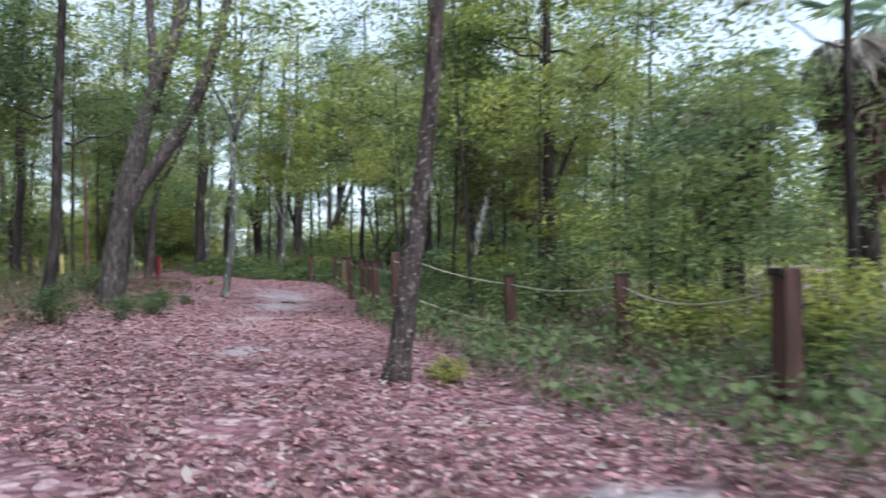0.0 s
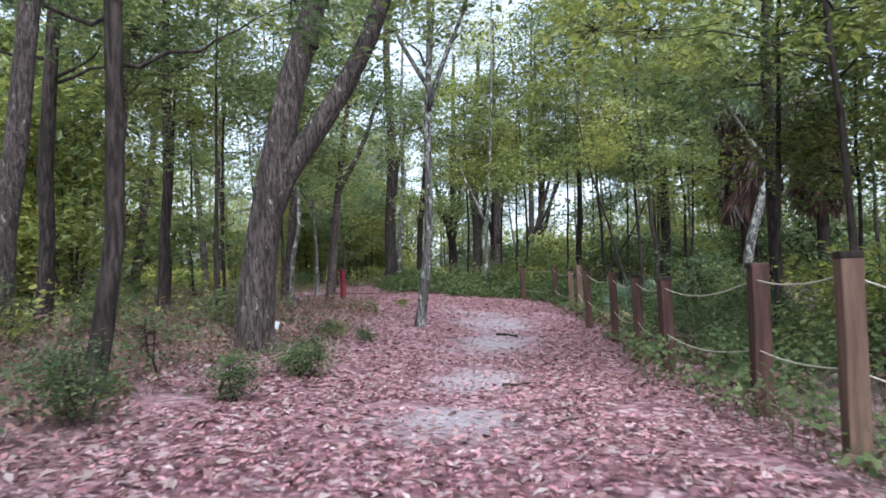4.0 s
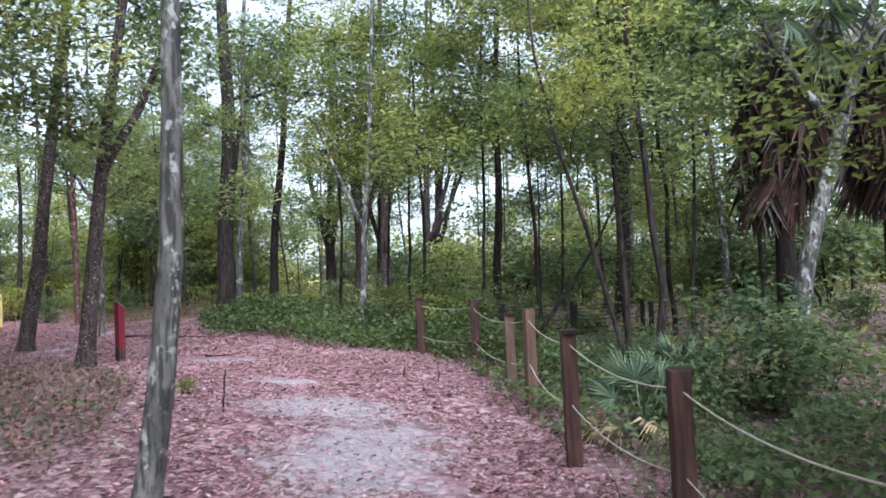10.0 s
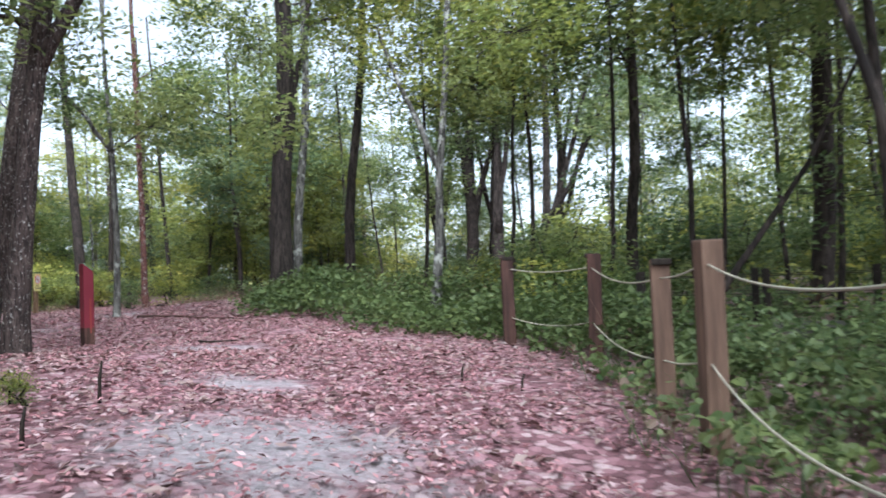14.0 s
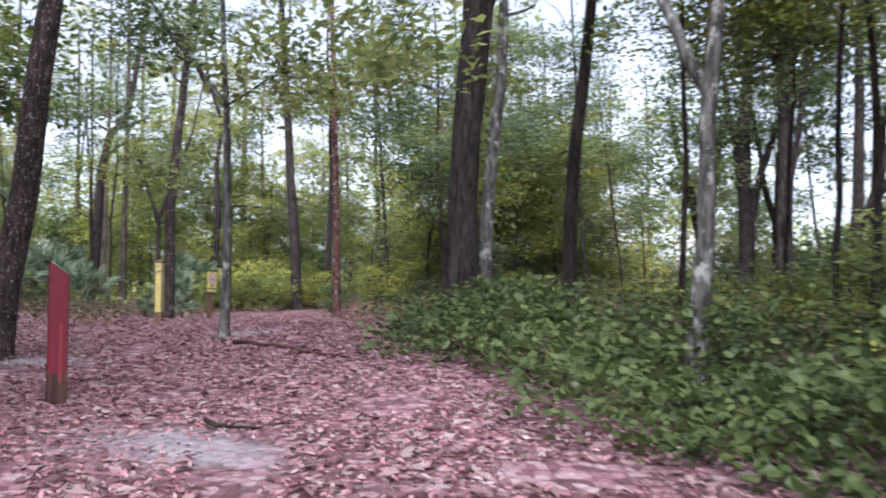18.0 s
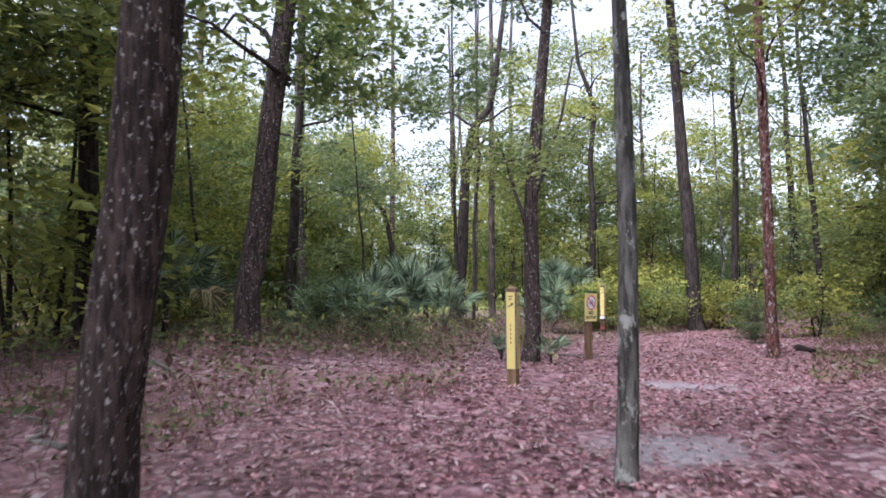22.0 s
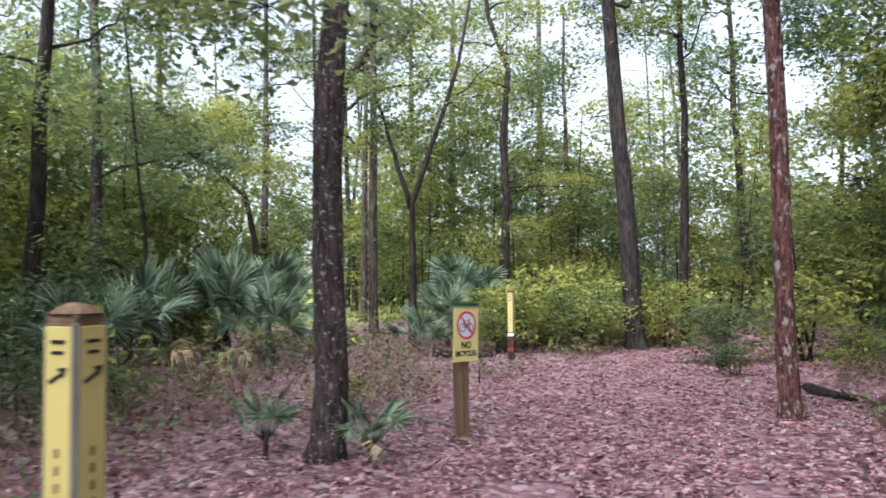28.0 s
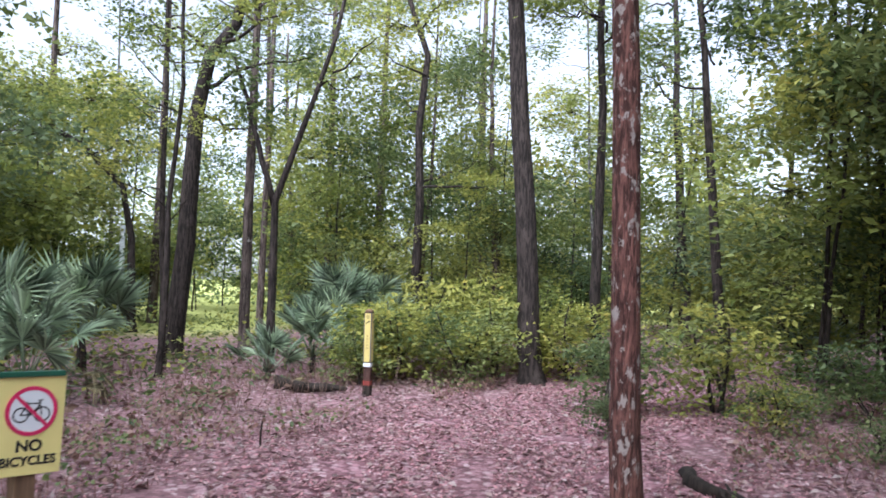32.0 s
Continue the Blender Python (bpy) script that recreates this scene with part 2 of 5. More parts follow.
M["green_metal"] = paint_material("green_metal", (0.02, 0.10, 0.06), (0.06, 0.07, 0.05), 0.4)
M["mint"] = paint_material("mint", (0.30, 0.55, 0.38), (0.4, 0.42, 0.35), 0.5)
M["orange"] = paint_material("orange", (0.24, 0.04, 0.03), (0.2, 0.07, 0.05), 0.6, 0.58)
M["pvc"] = paint_material("pvc", (0.72, 0.74, 0.74), (0.45, 0.45, 0.42), 0.35)


def ground_material():
    m, n, l, b = material("forest_floor", 0.95, 0.15)
    fine = noise_node(n, l, 22.0, 8, 0.75)
    mid = noise_node(n, l, 3.0, 6, 0.7)
    wide = noise_node(n, l, 0.45, 3)
    vor = n.new("ShaderNodeTexVoronoi")
    vor.inputs["Scale"].default_value, vor.inputs["Randomness"].default_value = 13.0, 1.0
    vc = n.new("ShaderNodeTexCoord")
    l.new(vc.outputs["Object"], vor.inputs["Vector"])
    sep = n.new("ShaderNodeSeparateColor")
    l.new(vor.outputs["Color"], sep.inputs[0])
    flat = ramp(n, l, sep.outputs[0], [(0.0, (0.12, 0.056, 0.064)), (0.35, (0.25, 0.122, 0.14)), (0.75, (0.42, 0.235, 0.262)), (1.0, (0.56, 0.42, 0.42))])
    gap = ramp(n, l, vor.outputs["Distance"], [(0.5, (1, 1, 1)), (0.85, (0.4, 0.37, 0.37))])
    soil = mix(n, l, 1.0, flat, gap, "MULTIPLY")
    soil = mix(n, l, ramp(n, l, fine, [(0.45, (0, 0, 0)), (0.7, (0.7, 0.7, 0.7))]), soil, (0.17, 0.095, 0.10))
    soil = mix(n, l, ramp(n, l, wide, [(0.42, (0, 0, 0)), (0.75, (0.4, 0.4, 0.4))]), soil, (0.12, 0.075, 0.07))
    du = n.new("ShaderNodeAttribute")
    du.attribute_name = "duff"
    soil = mix(n, l, du.outputs["Fac"], soil, mix(n, l, 0.62, soil, ramp(n, l, fine, [(0.3, (0.10, 0.07, 0.062)), (0.7, (0.31, 0.235, 0.21))])))
    grit = ramp(n, l, fine, [(0.3, (0.21, 0.19, 0.2)), (0.65, (0.47, 0.445, 0.455))])
    a = n.new("ShaderNodeAttribute")
    a.attribute_name = "sand"
    add = n.new("ShaderNodeMath")
    add.operation = "MULTIPLY_ADD"
    add.inputs[1].default_value, add.inputs[2].default_value = 2.2, -1.1
    l.new(mid, add.inputs[0])
    tot = n.new("ShaderNodeMath")
    l.new(a.outputs["Fac"], tot.inputs[0])
    l.new(add.outputs[0], tot.inputs[1])
    sf = ramp(n, l, tot.outputs[0], [(0.3, (0, 0, 0)), (0.95, (0.7, 0.7, 0.7))])
    col = mix(n, l, sf, soil, grit)
    g = n.new("ShaderNodeAttribute")
    g.attribute_name = "grass"
    col = mix(n, l, g.outputs["Fac"], col, ramp(n, l, mid, [(0.3, (0.32, 0.36, 0.10)), (0.7, (0.52, 0.52, 0.18))]))
    l.new(col, b.inputs["Base Color"])
    bump(n, l, b, fine, 0.8, 0.03)
    return m


# ---- mesh helpers ----
def raw(name, verts, faces, mats, index=None, smooth=False):
    me = bpy.data.meshes.new(name)
    me.from_pydata([tuple(v) for v in verts] if not isinstance(verts, np.ndarray) else verts.tolist(), [], faces.tolist() if isinstance(faces, np.ndarray) else faces)
    for k in mats if isinstance(mats, (list, tuple)) else (mats,):
        me.materials.append(k)
    if index is not None:
        me.polygons.foreach_set("material_index", index)
    if smooth:
        me.polygons.foreach_set("use_smooth", [True] * len(me.polygons))
    me.update()
    return me


def part(name, me, parent, m=None, label=""):
    """Links a mesh under a thing or part."""
    ob = new(name, me)
    ob.parent = parent
    if m is not None:
        ob.matrix_basis = m
    if label:
        ob["label"] = label
    return ob


def thing(name, x, y, z, label, category, group="", rz=0.0, kind=""):
    ob = new(name)
    ob.empty_display_size = 0.2
    ob.matrix_basis = pose(x, y, z, 0, 0, rz)
    return tagged(ob, label, category, group, kind)


def tube(points, radii, sides=10, rough=0.0, seed=0, flare=0.0):
    """A tapered tube through points, with uneven outline; returns vertices and faces."""
    rnd = np.random.RandomState(seed)
    pts = np.asarray(points, float)
    n = len(pts)
    tang = np.gradient(pts, axis=0)
    tang /= np.linalg.norm(tang, axis=1)[:, None] + 1e-9
    ref = np.array([1.0, 0, 0]) if abs(tang[0][0]) < 0.9 else np.array([0, 1.0, 0])
    verts = []
    phase = rnd.uniform(0, 6.28, 4)
    for i in range(n):
        u = np.cross(tang[i], ref)
        u /= np.linalg.norm(u) + 1e-9
        v = np.cross(tang[i], u)
        for k in range(sides):
            a = 2 * math.pi * k / sides
            r = radii[i] * (1 + rough * (0.5 * math.sin(2 * a + phase[0] + i * 0.5) + 0.5 * math.sin(3 * a + phase[1] - i * 0.7) + 0.5 * rnd.uniform(-1, 1)))
            if flare and i < 3:
                r *= 1 + flare * (1.0, 0.35, 0.08)[i] * (0.7 + 0.6 * math.sin(4 * a + phase[2]))
            verts.append(pts[i] + r * (math.cos(a) * u + math.sin(a) * v))
    faces = [[i * sides + k, i * sides + (k + 1) % sides, (i + 1) * sides + (k + 1) % sides, (i + 1) * sides + k] for i in range(n - 1) for k in range(sides)]
    faces += [list(range(sides))[::-1], [(n - 1) * sides + k for k in range(sides)]]
    return np.array(verts), faces


def curve_points(a, b, n, wobble, rnd, sag=0.0):
    a, b = np.asarray(a, float), np.asarray(b, float)
    s = np.linspace(0, 1, n)[:, None]
    p = a + (b - a) * s
    w = rnd.normal(0, wobble, (n, 3))
    w = np.cumsum(w, 0) - s * np.sum(w, 0)
    p += w
    p[:, 2] -= sag * (4 * s * (1 - s))[:, 0]
    return p


def box_mesh(name, sx, sy, sz, mats, bevel=0.008, top_cut=0.0):
    """A bevelled box standing on z = 0."""
    bm = bmesh.new()
    bmesh.ops.create_cube(bm, size=1.0)
    for v in bm.verts:
        v.co = Vector((v.co.x * sx, v.co.y * sy, (v.co.z + 0.5) * sz))
        if top_cut and v.co.z > sz * 0.9 and v.co.x > 0:
            v.co.z -= top_cut
    bmesh.ops.bevel(bm, geom=bm.edges[:], offset=bevel, segments=2, affect="EDGES", profile=0.6)
    me = bpy.data.meshes.new(name)
    bm.to_mesh(me)
    bm.free()
    for k in mats if isinstance(mats, (list, tuple)) else (mats,):
        me.materials.append(k)
    return me


def broad_leaves(centres, length, rnd):
    """Rounded, slightly cupped six-sided leaves held nearly level."""
    n = len(centres)
    a = rnd.uniform(0, 6.283, n)
    d = np.stack([np.cos(a), np.sin(a), rnd.normal(-.2, .42, n)], -1)
    up = np.stack([rnd.normal(0, .55, n), rnd.normal(0, .55, n), np.ones(n)], -1)
    side = np.cross(d, up)
    side /= np.linalg.norm(side, axis=1)[:, None]
    nor = np.cross(side, d)
    L = length * rnd.uniform(0.55, 1.3, (n, 1))
    W = L * rnd.uniform(.75, 1.0, (n, 1))
    c = centres
    v = np.stack([c - d * L * .42, c - d * L * .3 + side * W * .42 + nor * L * .06, c + d * L * .12 + side * W * .46 + nor * L * .08, c + d * L * .55,
                  c + d * L * .12 - side * W * .46 + nor * L * .08, c - d * L * .3 - side * W * .42 + nor * L * .06], 1).reshape(-1, 3)
    k = np.arange(n)[:, None] * 6
    return v, np.concatenate([k + [0, 1, 2, 3], k + [0, 3, 4, 5]], 1).reshape(-1, 4)


def leaves(centres, normals_up, length, rnd, fold=0.25, width=0.52):
    """Folded four-sided leaves at the centres; returns vertices (n*4) and faces."""
    n = len(centres)
    d = rnd.normal(0, 1, (n, 3))
    d[:, 2] = d[:, 2] * 0.5 - 0.15
    d /= np.linalg.norm(d, axis=1)[:, None]
    up = rnd.normal(0, 1, (n, 3)) * (1 - normals_up)
    up[:, 2] += normals_up + 0.2
    side = np.cross(d, up)
    side /= np.linalg.norm(side, axis=1)[:, None] + 1e-9
    nor = np.cross(side, d)
    L = length * rnd.uniform(0.6, 1.3, (n, 1))
    W = L * width
    base, tip = centres - d * L / 2, centres + d * L / 2
    lift = nor * W * fold
    a, b = centres + side * W / 2 + lift - d * L * 0.06, centres - side * W / 2 + lift - d * L * 0.06
    verts = np.stack([base, a, tip, b], 1).reshape(-1, 3)
    faces = np.arange(n * 4).reshape(n, 4)
    return verts, faces


def clump_mesh(name, mat, leaf, twigs, per, radius, flat, seed, wood="bark_dark", tri=False):
    """A branch end: twigs that carry groups of leaves, with gaps between them."""
    rnd = np.random.RandomState(seed)
    c = rnd.normal(0, 1, (twigs, 3))
    c /= np.linalg.norm(c, axis=1)[:, None]
    c *= radius * rnd.uniform(0.25, 1.05, (twigs, 1)) ** 0.8
    c[:, 2] *= flat
    pts = np.repeat(c, per, 0) + rnd.normal(0, 1, (twigs * per, 3)) * radius * np.array([0.16, 0.16, 0.09])
    v, f = leaves(pts, 0.6, leaf, rnd)
    if tri:
        v = v.reshape(-1, 4, 3)[:, 1:].reshape(-1, 3)
        f = np.arange(len(v)).reshape(-1, 3)
    tv, tf = [], []
    for q in c:
        side = np.cross(q, (0.3, 0.2, 1.0))
        side = 0.0035 * radius * side / (np.linalg.norm(side) + 1e-9)
        k = len(v) + len(tv)
        tv += [-side, side, q * 1.05]
        tf.append([k, k + 1, k + 2])
        tv += [(0, 0, -0.004 * radius), (0, 0, 0.004 * radius), q * 1.05]
        tf.append([k + 3, k + 4, k + 5])
    return raw(name, np.vstack([v, np.array(tv)]), f.tolist() + tf, [M[mat], M[wood]], [0] * len(f) + [1] * len(tf))


CLUMPS = {}
for key, mat, leaf, twigs, per, rad, flat in (
    ("fine", "leaf_green", 0.1, 38, 15, 1.0, 0.6), ("fine_y", "leaf_yellow", 0.1, 38, 15, 1.0, 0.6),
    ("mid", "leaf_green", 0.13, 32, 14, 1.0, 0.7), ("mid_y", "leaf_yellow", 0.13, 32, 14, 1.0, 0.7),
    ("dark", "leaf_dark", 0.13, 32, 14, 1.0, 0.75), ("cool", "leaf_cool", 0.13, 32, 14, 1.0, 0.7),
    ("far", "leaf_green", 0.165, 34, 15, 1.0, 0.75), ("far_y", "leaf_yellow", 0.165, 34, 15, 1.0, 0.75),
    ("far_d", "leaf_dark", 0.165, 34, 15, 1.0, 0.75), ("far_c", "leaf_cool", 0.165, 34, 15, 1.0, 0.75),
    ("twiggy", "leaf_brown", 0.06, 26, 7, 1.0, 0.6)):
    CLUMPS[key] = [clump_mesh("clump_" + key, mat, leaf, twigs, per, rad, flat, 10 * i + len(key), tri=key.startswith("far")) for i in range(4)]

# ---- ground: one sheet to the horizon ----
def build_ground():
    xs = np.unique(np.concatenate([np.linspace(-900, -70, 12), np.linspace(-70, -34, 19), np.arange(-34, 8.01, 0.3), np.linspace(8, 40, 17), np.linspace(40, 900, 12)]).round(3))
    ys = np.unique(np.concatenate([np.linspace(-900, -30, 12), np.linspace(-30, -6, 13), np.arange(-6, 56.01, 0.3), np.linspace(56, 100, 23), np.linspace(100, 900, 12)]).round(3))
    gx, gy = np.meshgrid(xs, ys)
    z = height(gx, gy)
    rnd = np.random.RandomState(5)
    near = off_trail(gx, gy) < 25
    z = z + near * rnd.normal(0, 0.012, z.shape)
    # hardly worn trough along the trail
    z = z - 0.04 * np.exp(-(off_trail(gx, gy) / 1.1) ** 2)
    verts = np.stack([gx, gy, z], -1).reshape(-1, 3)
    nx, ny = len(xs), len(ys)
    i = np.arange((ny - 1) * nx).reshape(ny - 1, nx)[:, :-1].ravel()
    faces = np.stack([i, i + 1, i + nx + 1, i + nx], 1)
    me = raw("ground", verts, faces, ground_material(), smooth=True)
    at = me.attributes.new("sand", "FLOAT", "POINT")
    at.data.foreach_set("value", np.clip(sandy(gx, gy), 0, 1.2).ravel().astype(np.float32))
    dl = me.attributes.new("duff", "FLOAT", "POINT")
    dl.data.foreach_set("value", np.clip((off_trail(gx, gy) - 1.9) / 1.6 + .25 * np.sin(gx * 1.3 + np.sin(gy)) * np.sin(gy * 1.1), 0, 1 - .65 * np.clip((-10 - gx) / 4, 0, 1)).ravel().astype(np.float32))
    gr = me.attributes.new("grass", "FLOAT", "POINT")
    far = np.clip((-41 - gx + 1.5 * np.sin(gy * .7)) / 3, 0, 1) * (gy > 36)
    gr.data.foreach_set("value", far.ravel().astype(np.float32))
    tagged(new("ground", me), "pinkish brown forest floor with pale sand showing on the trail", "ground", kind="structure")


build_ground()


def litter(name, n, reach, size, seed, label, keep_sand=0.62, fold=0.35, plain=False, mat="litter"):
    rnd = np.random.RandomState(seed)
    xs, ys = [], []
    got = 0
    while got < n:
        x, y = rnd.uniform(-34, 7, 4 * n), rnd.uniform(-2, 54, 4 * n)
        d = off_trail(x, y)
        ok = (d < reach) & (rnd.uniform(0, 1, 4 * n) > keep_sand * np.clip(sandy(x, y), 0, 1)) & (rnd.uniform(0, 1, 4 * n) > 0.75 * (d / reach) ** 2)
        ok &= (np.sin(x * 2.1 + 1.3 * np.sin(y * 1.7)) * np.sin(y * 1.9 + x) > -0.75)
        xs.append(x[ok]), ys.append(y[ok])
        got += ok.sum()
    x, y = np.concatenate(xs)[:n], np.concatenate(ys)[:n]
    c = np.stack([x, y, height(x, y) - 0.03 * np.exp(-(off_trail(x, y) / 1.1) ** 2) + rnd.uniform(0.012, 0.04, n)], -1)
    a = rnd.uniform(0, 6.283, n)
    d = np.stack([np.cos(a), np.sin(a), rnd.normal(0, 0.22, n)], -1)
    up = np.stack([rnd.normal(0, 0.35, n), rnd.normal(0, 0.35, n), np.ones(n)], -1)
    side = np.cross(d, up)
    side /= np.linalg.norm(side, axis=1)[:, None]
    L = (size * rnd.uniform(0.55, 1.3, n))[:, None]
    W = L * rnd.uniform(0.32, 0.55, n)[:, None]
    lift = np.array([0, 0, 1.0]) * W * fold * rnd.uniform(-0.2, 1.2, n)[:, None]
    if plain:
        v = np.stack([c - d * L / 2, c + side * W / 2 + lift, c + d * L / 2, c - side * W / 2 + lift], 1).reshape(-1, 3)
        tagged(new(name, raw(name, v, np.arange(4 * n).reshape(n, 4), M[mat])), label, "leaf litter", kind="stuff")
        return
    v = np.stack([c - d * L / 2, c + side * W / 2 + lift - d * L * 0.05, c + d * L / 2 + lift * 0.6, c - side * W / 2 + lift * 0.8 - d * L * 0.05], 1).reshape(-1, 3)
    k = np.arange(n)[:, None] * 4
    f = np.concatenate([k + [0, 1, 2], k + [0, 2, 3]], 1).reshape(-1, 3)
    tagged(new(name, raw(name, v, f, M[mat])), label, "leaf litter", kind="stuff")


litter("leaf_litter", 165000, 3.8, 0.056, 3, "dry fallen oak leaves, pinkish brown, curled on the trail")
litter("leaf_litter", 76000, 11.0, 0.1, 4, "dry fallen leaves in brown and pink spread under the trees", 0.9, plain=True, mat="litter_dull")

# ---- trees ----
BARKS = {"oak": "bark_oak", "dark": "bark_dark", "grey": "bark_grey", "red": "bark_red", "spot": "bark_spot", "pine": "bark_pine"}
LABELS = {"oak": "oak tree with rough grey-brown bark standing in leaf litter", "dark": "slim dark-barked tree with green leaves",
          "grey": "slender pale grey tree with lichen-mottled bark", "red": "reddish-barked pine trunk with flaking grey plates",
          "spot": "leaning dark trunk speckled with white lichen", "pine": "tall straight pine with greyish plated bark"}
PLACED = []


FAR = {"mid": "far", "mid_y": "far_y", "dark": "far_d", "cool": "far_c", "fine": "far", "fine_y": "far_y"}

NEAR = {"far": "mid", "far_y": "mid_y", "far_d": "dark", "far_c": "cool"}


def clump_part(parent, key, pos, scale, rnd, reach=0.0):
    key = FAR.get(key, key) if reach > 13 else NEAR.get(key, key)
    me = CLUMPS[key][rnd.randint(4)]
    m = pose(*pos, rnd.uniform(-15, 15), rnd.uniform(-15, 15), rnd.uniform(0, 360)) @ Matrix.Diagonal((scale, scale, scale * rnd.uniform(0.7, 1.0), 1))
    part("foliage", me, parent, m)


def tree(x, y, d, lx=0.0, ly=0.0, h=14.0, kind="dark", leaf=("mid",), low=3.5, count=8, spread=2.0, size=1.1, seed=0,
         line=None, forks=(), label="", limbs=6, name="tree", flare=0.5, wob=0.05):
    """A tree: trunk, limbs and leaf clumps. line: the trunk's own middle line; forks: (height, far point or points, radius) of main stems."""
    rnd = np.random.RandomState(seed + int(abs(x) * 37 + abs(y) * 53) % 10000)
    PLACED.append((x, y))
    z0, reach = gz(x, y), float(off_trail(x, y))
    t = thing(name, x, y, z0, label or LABELS[kind], "tree", "forest trees")
    bark = M[BARKS[kind]]
    if line is None:
        n = 11
        s = np.linspace(0, 1, n) ** 1.3
        p = np.stack([lx * h * s, ly * h * s, h * s], -1)
        w = np.cumsum(rnd.normal(0, wob * h / 14, (n, 2)), 0)
        p[:, :2] += w - w[0]
    else:
        p = np.array(line, float)
    p = np.vstack([p[0] - (0, 0, 0.25), p[0] + (0, 0, 0.04), p[0] + (p[1] - p[0]) * 0.25, p[1:]]) if line is None else np.vstack([p[0] - (0, 0, 0.25), p[0] + (0, 0, 0.04), p[0] + (p[1] - p[0]) * 0.3, p[1:]])
    zz = np.linspace(0, 1, len(p))
    r = d / 2 * (1 - 0.72 * zz ** 1.2)
    sides = 14 if d > 0.3 else 10
    v, f = tube(p, r, sides, 0.07, seed, flare)
    part("trunk", raw("trunk", v, f, bark, smooth=True), t)
    ends = []

    def on_trunk(z):
        i = np.searchsorted(p[:, 2], z)
        i = min(max(i, 1), len(p) - 1)
        s = (z - p[i - 1, 2]) / (p[i, 2] - p[i - 1, 2] + 1e-6)
        return p[i - 1] + (p[i] - p[i - 1]) * min(max(s, 0), 1)

    for z, far, rad in forks:
        a = on_trunk(z)
        q = np.vstack([a, far]) if isinstance(far, list) else curve_points(a, far, 8, 0.04 * np.linalg.norm(np.array(far) - a) / 4, rnd)
        v, f = tube(q, rad * (1 - 0.55 * np.linspace(0, 1, len(q))), 10, 0.06, seed + 3)
        part("limb", raw("limb", v, f, bark, smooth=True), t)
        ends += [q[-3], q[-1]]
    for k in range(limbs):
        z = rnd.uniform(low, max(low + 0.5, h * 0.8))
        a = on_trunk(z)
        ang = rnd.uniform(0, 6.283)
        far = a + np.array([math.cos(ang), math.sin(ang), 0]) * rnd.uniform(0.5, 1.0) * spread + (0, 0, rnd.uniform(0.2, 1.2))
        q = curve_points(a, far, 8, 0.09, rnd)
        v, f = tube(q, max(0.012, d * 0.11) * (1 - 0.8 * np.linspace(0, 1, 8)), 6, 0.0, seed + k)
        part("limb", raw("limb", v, f, bark, smooth=True), t)
        ends.append(far)
    for k in range(count):
        if k < len(ends):
            c = ends[k]
        else:
            z = h * rnd.uniform(.88, 1.0) if k % 5 == 4 else rnd.uniform(low, max(low + 1, min(h, 8.0 + .25 * reach)))
            ang = rnd.uniform(0, 6.283)
            c = on_trunk(z) + np.array([math.cos(ang), math.sin(ang), 0]) * spread * rnd.uniform(0.2, 1.0)
        clump_part(t, leaf[rnd.randint(len(leaf))], c, size * rnd.uniform(0.75, 1.3), rnd, reach)
    return t


# the big leaning oak beside the trail, with two main stems
tree(-7.04, 15.95, 0.58, h=13, kind="oak", leaf=("mid", "mid_y"), low=5, count=8, spread=3, limbs=3, seed=1,
     line=[(0, 0, 0), (.13, 0, 1.2), (.36, .02, 2.4), (.72, .05, 3.8), (1.05, .1, 4.8), (1.4, .2, 5.8), (2.1, .3, 8.2), (2.6, .3, 13)],
     forks=((1.3, [(.3, .02, 1.9), (.56, .05, 2.45), (.95, .15, 3.0), (1.36, .25, 3.6), (1.75, .3, 4.3), (2.1, .35, 5.2), (2.35, .4, 6.0), (2.7, .4, 7.5)], 0.2), (4.2, (.3, 1.5, 8.5), 0.12)), label="leaning oak with a thick forked trunk and rough grey bark")
tree(-6.2, 21.3, 0.235, h=12, kind="grey", leaf=("mid", "fine"), low=4.0, count=7, spread=1.8, seed=2, limbs=4,
     line=[(0, 0, 0), (.15, 0, .9), (.27, 0, 1.9), (.3, .02, 3.0), (.32, .02, 4.2), (.42, .05, 6.0), (.5, 0, 8.5), (.6, .1, 12)],
     forks=((4.9, (-1.0, .3, 7.4), .055), (4.4, (1.3, .2, 7.0), .065)))
tree(-6.33, 11.85, 0.22, .086, 0, 11, "dark", ("dark", "mid"), 2.6, 8, 1.6, .9, 3)
tree(-0.39, 6.54, 0.26, h=11, kind="spot", leaf=("fine", "mid"), low=4, count=6, spread=2, seed=4,
     line=[(0, 0, 0), (.09, 0, .6), (.22, 0, 1.4), (.34, .02, 2.3), (.46, .03, 3.5), (.6, .1, 6), (.8, .1, 11)], label="slim dark trunk flecked with pale lichen beside the trail")
tree(2.59, 17.34, 0.34, -.017, -.019, 14, "dark", ("mid", "fine_y"), 3, 8, 2.5, 1.1, 5, forks=((2.4, (.9, .2, 4.8), .07),))
tree(4.24, 7.89, 0.15, .019, -.006, 10, "dark", ("fine_y", "mid_y"), 2.5, 6, 1.8, .9, 6)
tree(-11.5, 16.1, 0.46, .137, .014, 14, "oak", ("dark", "mid"), 4, 8, 2.5, 1.2, 7)
tree(-12.45, 18.05, 0.36, .039, -.012, 14, "dark", ("dark", "mid"), 4, 7, 2.5, 1.2, 8)
tree(-14.15, 21.8, 0.38, .096, .003, 15, "pine", ("dark", "mid"), 5, 7, 2.5, 1.2, 9)
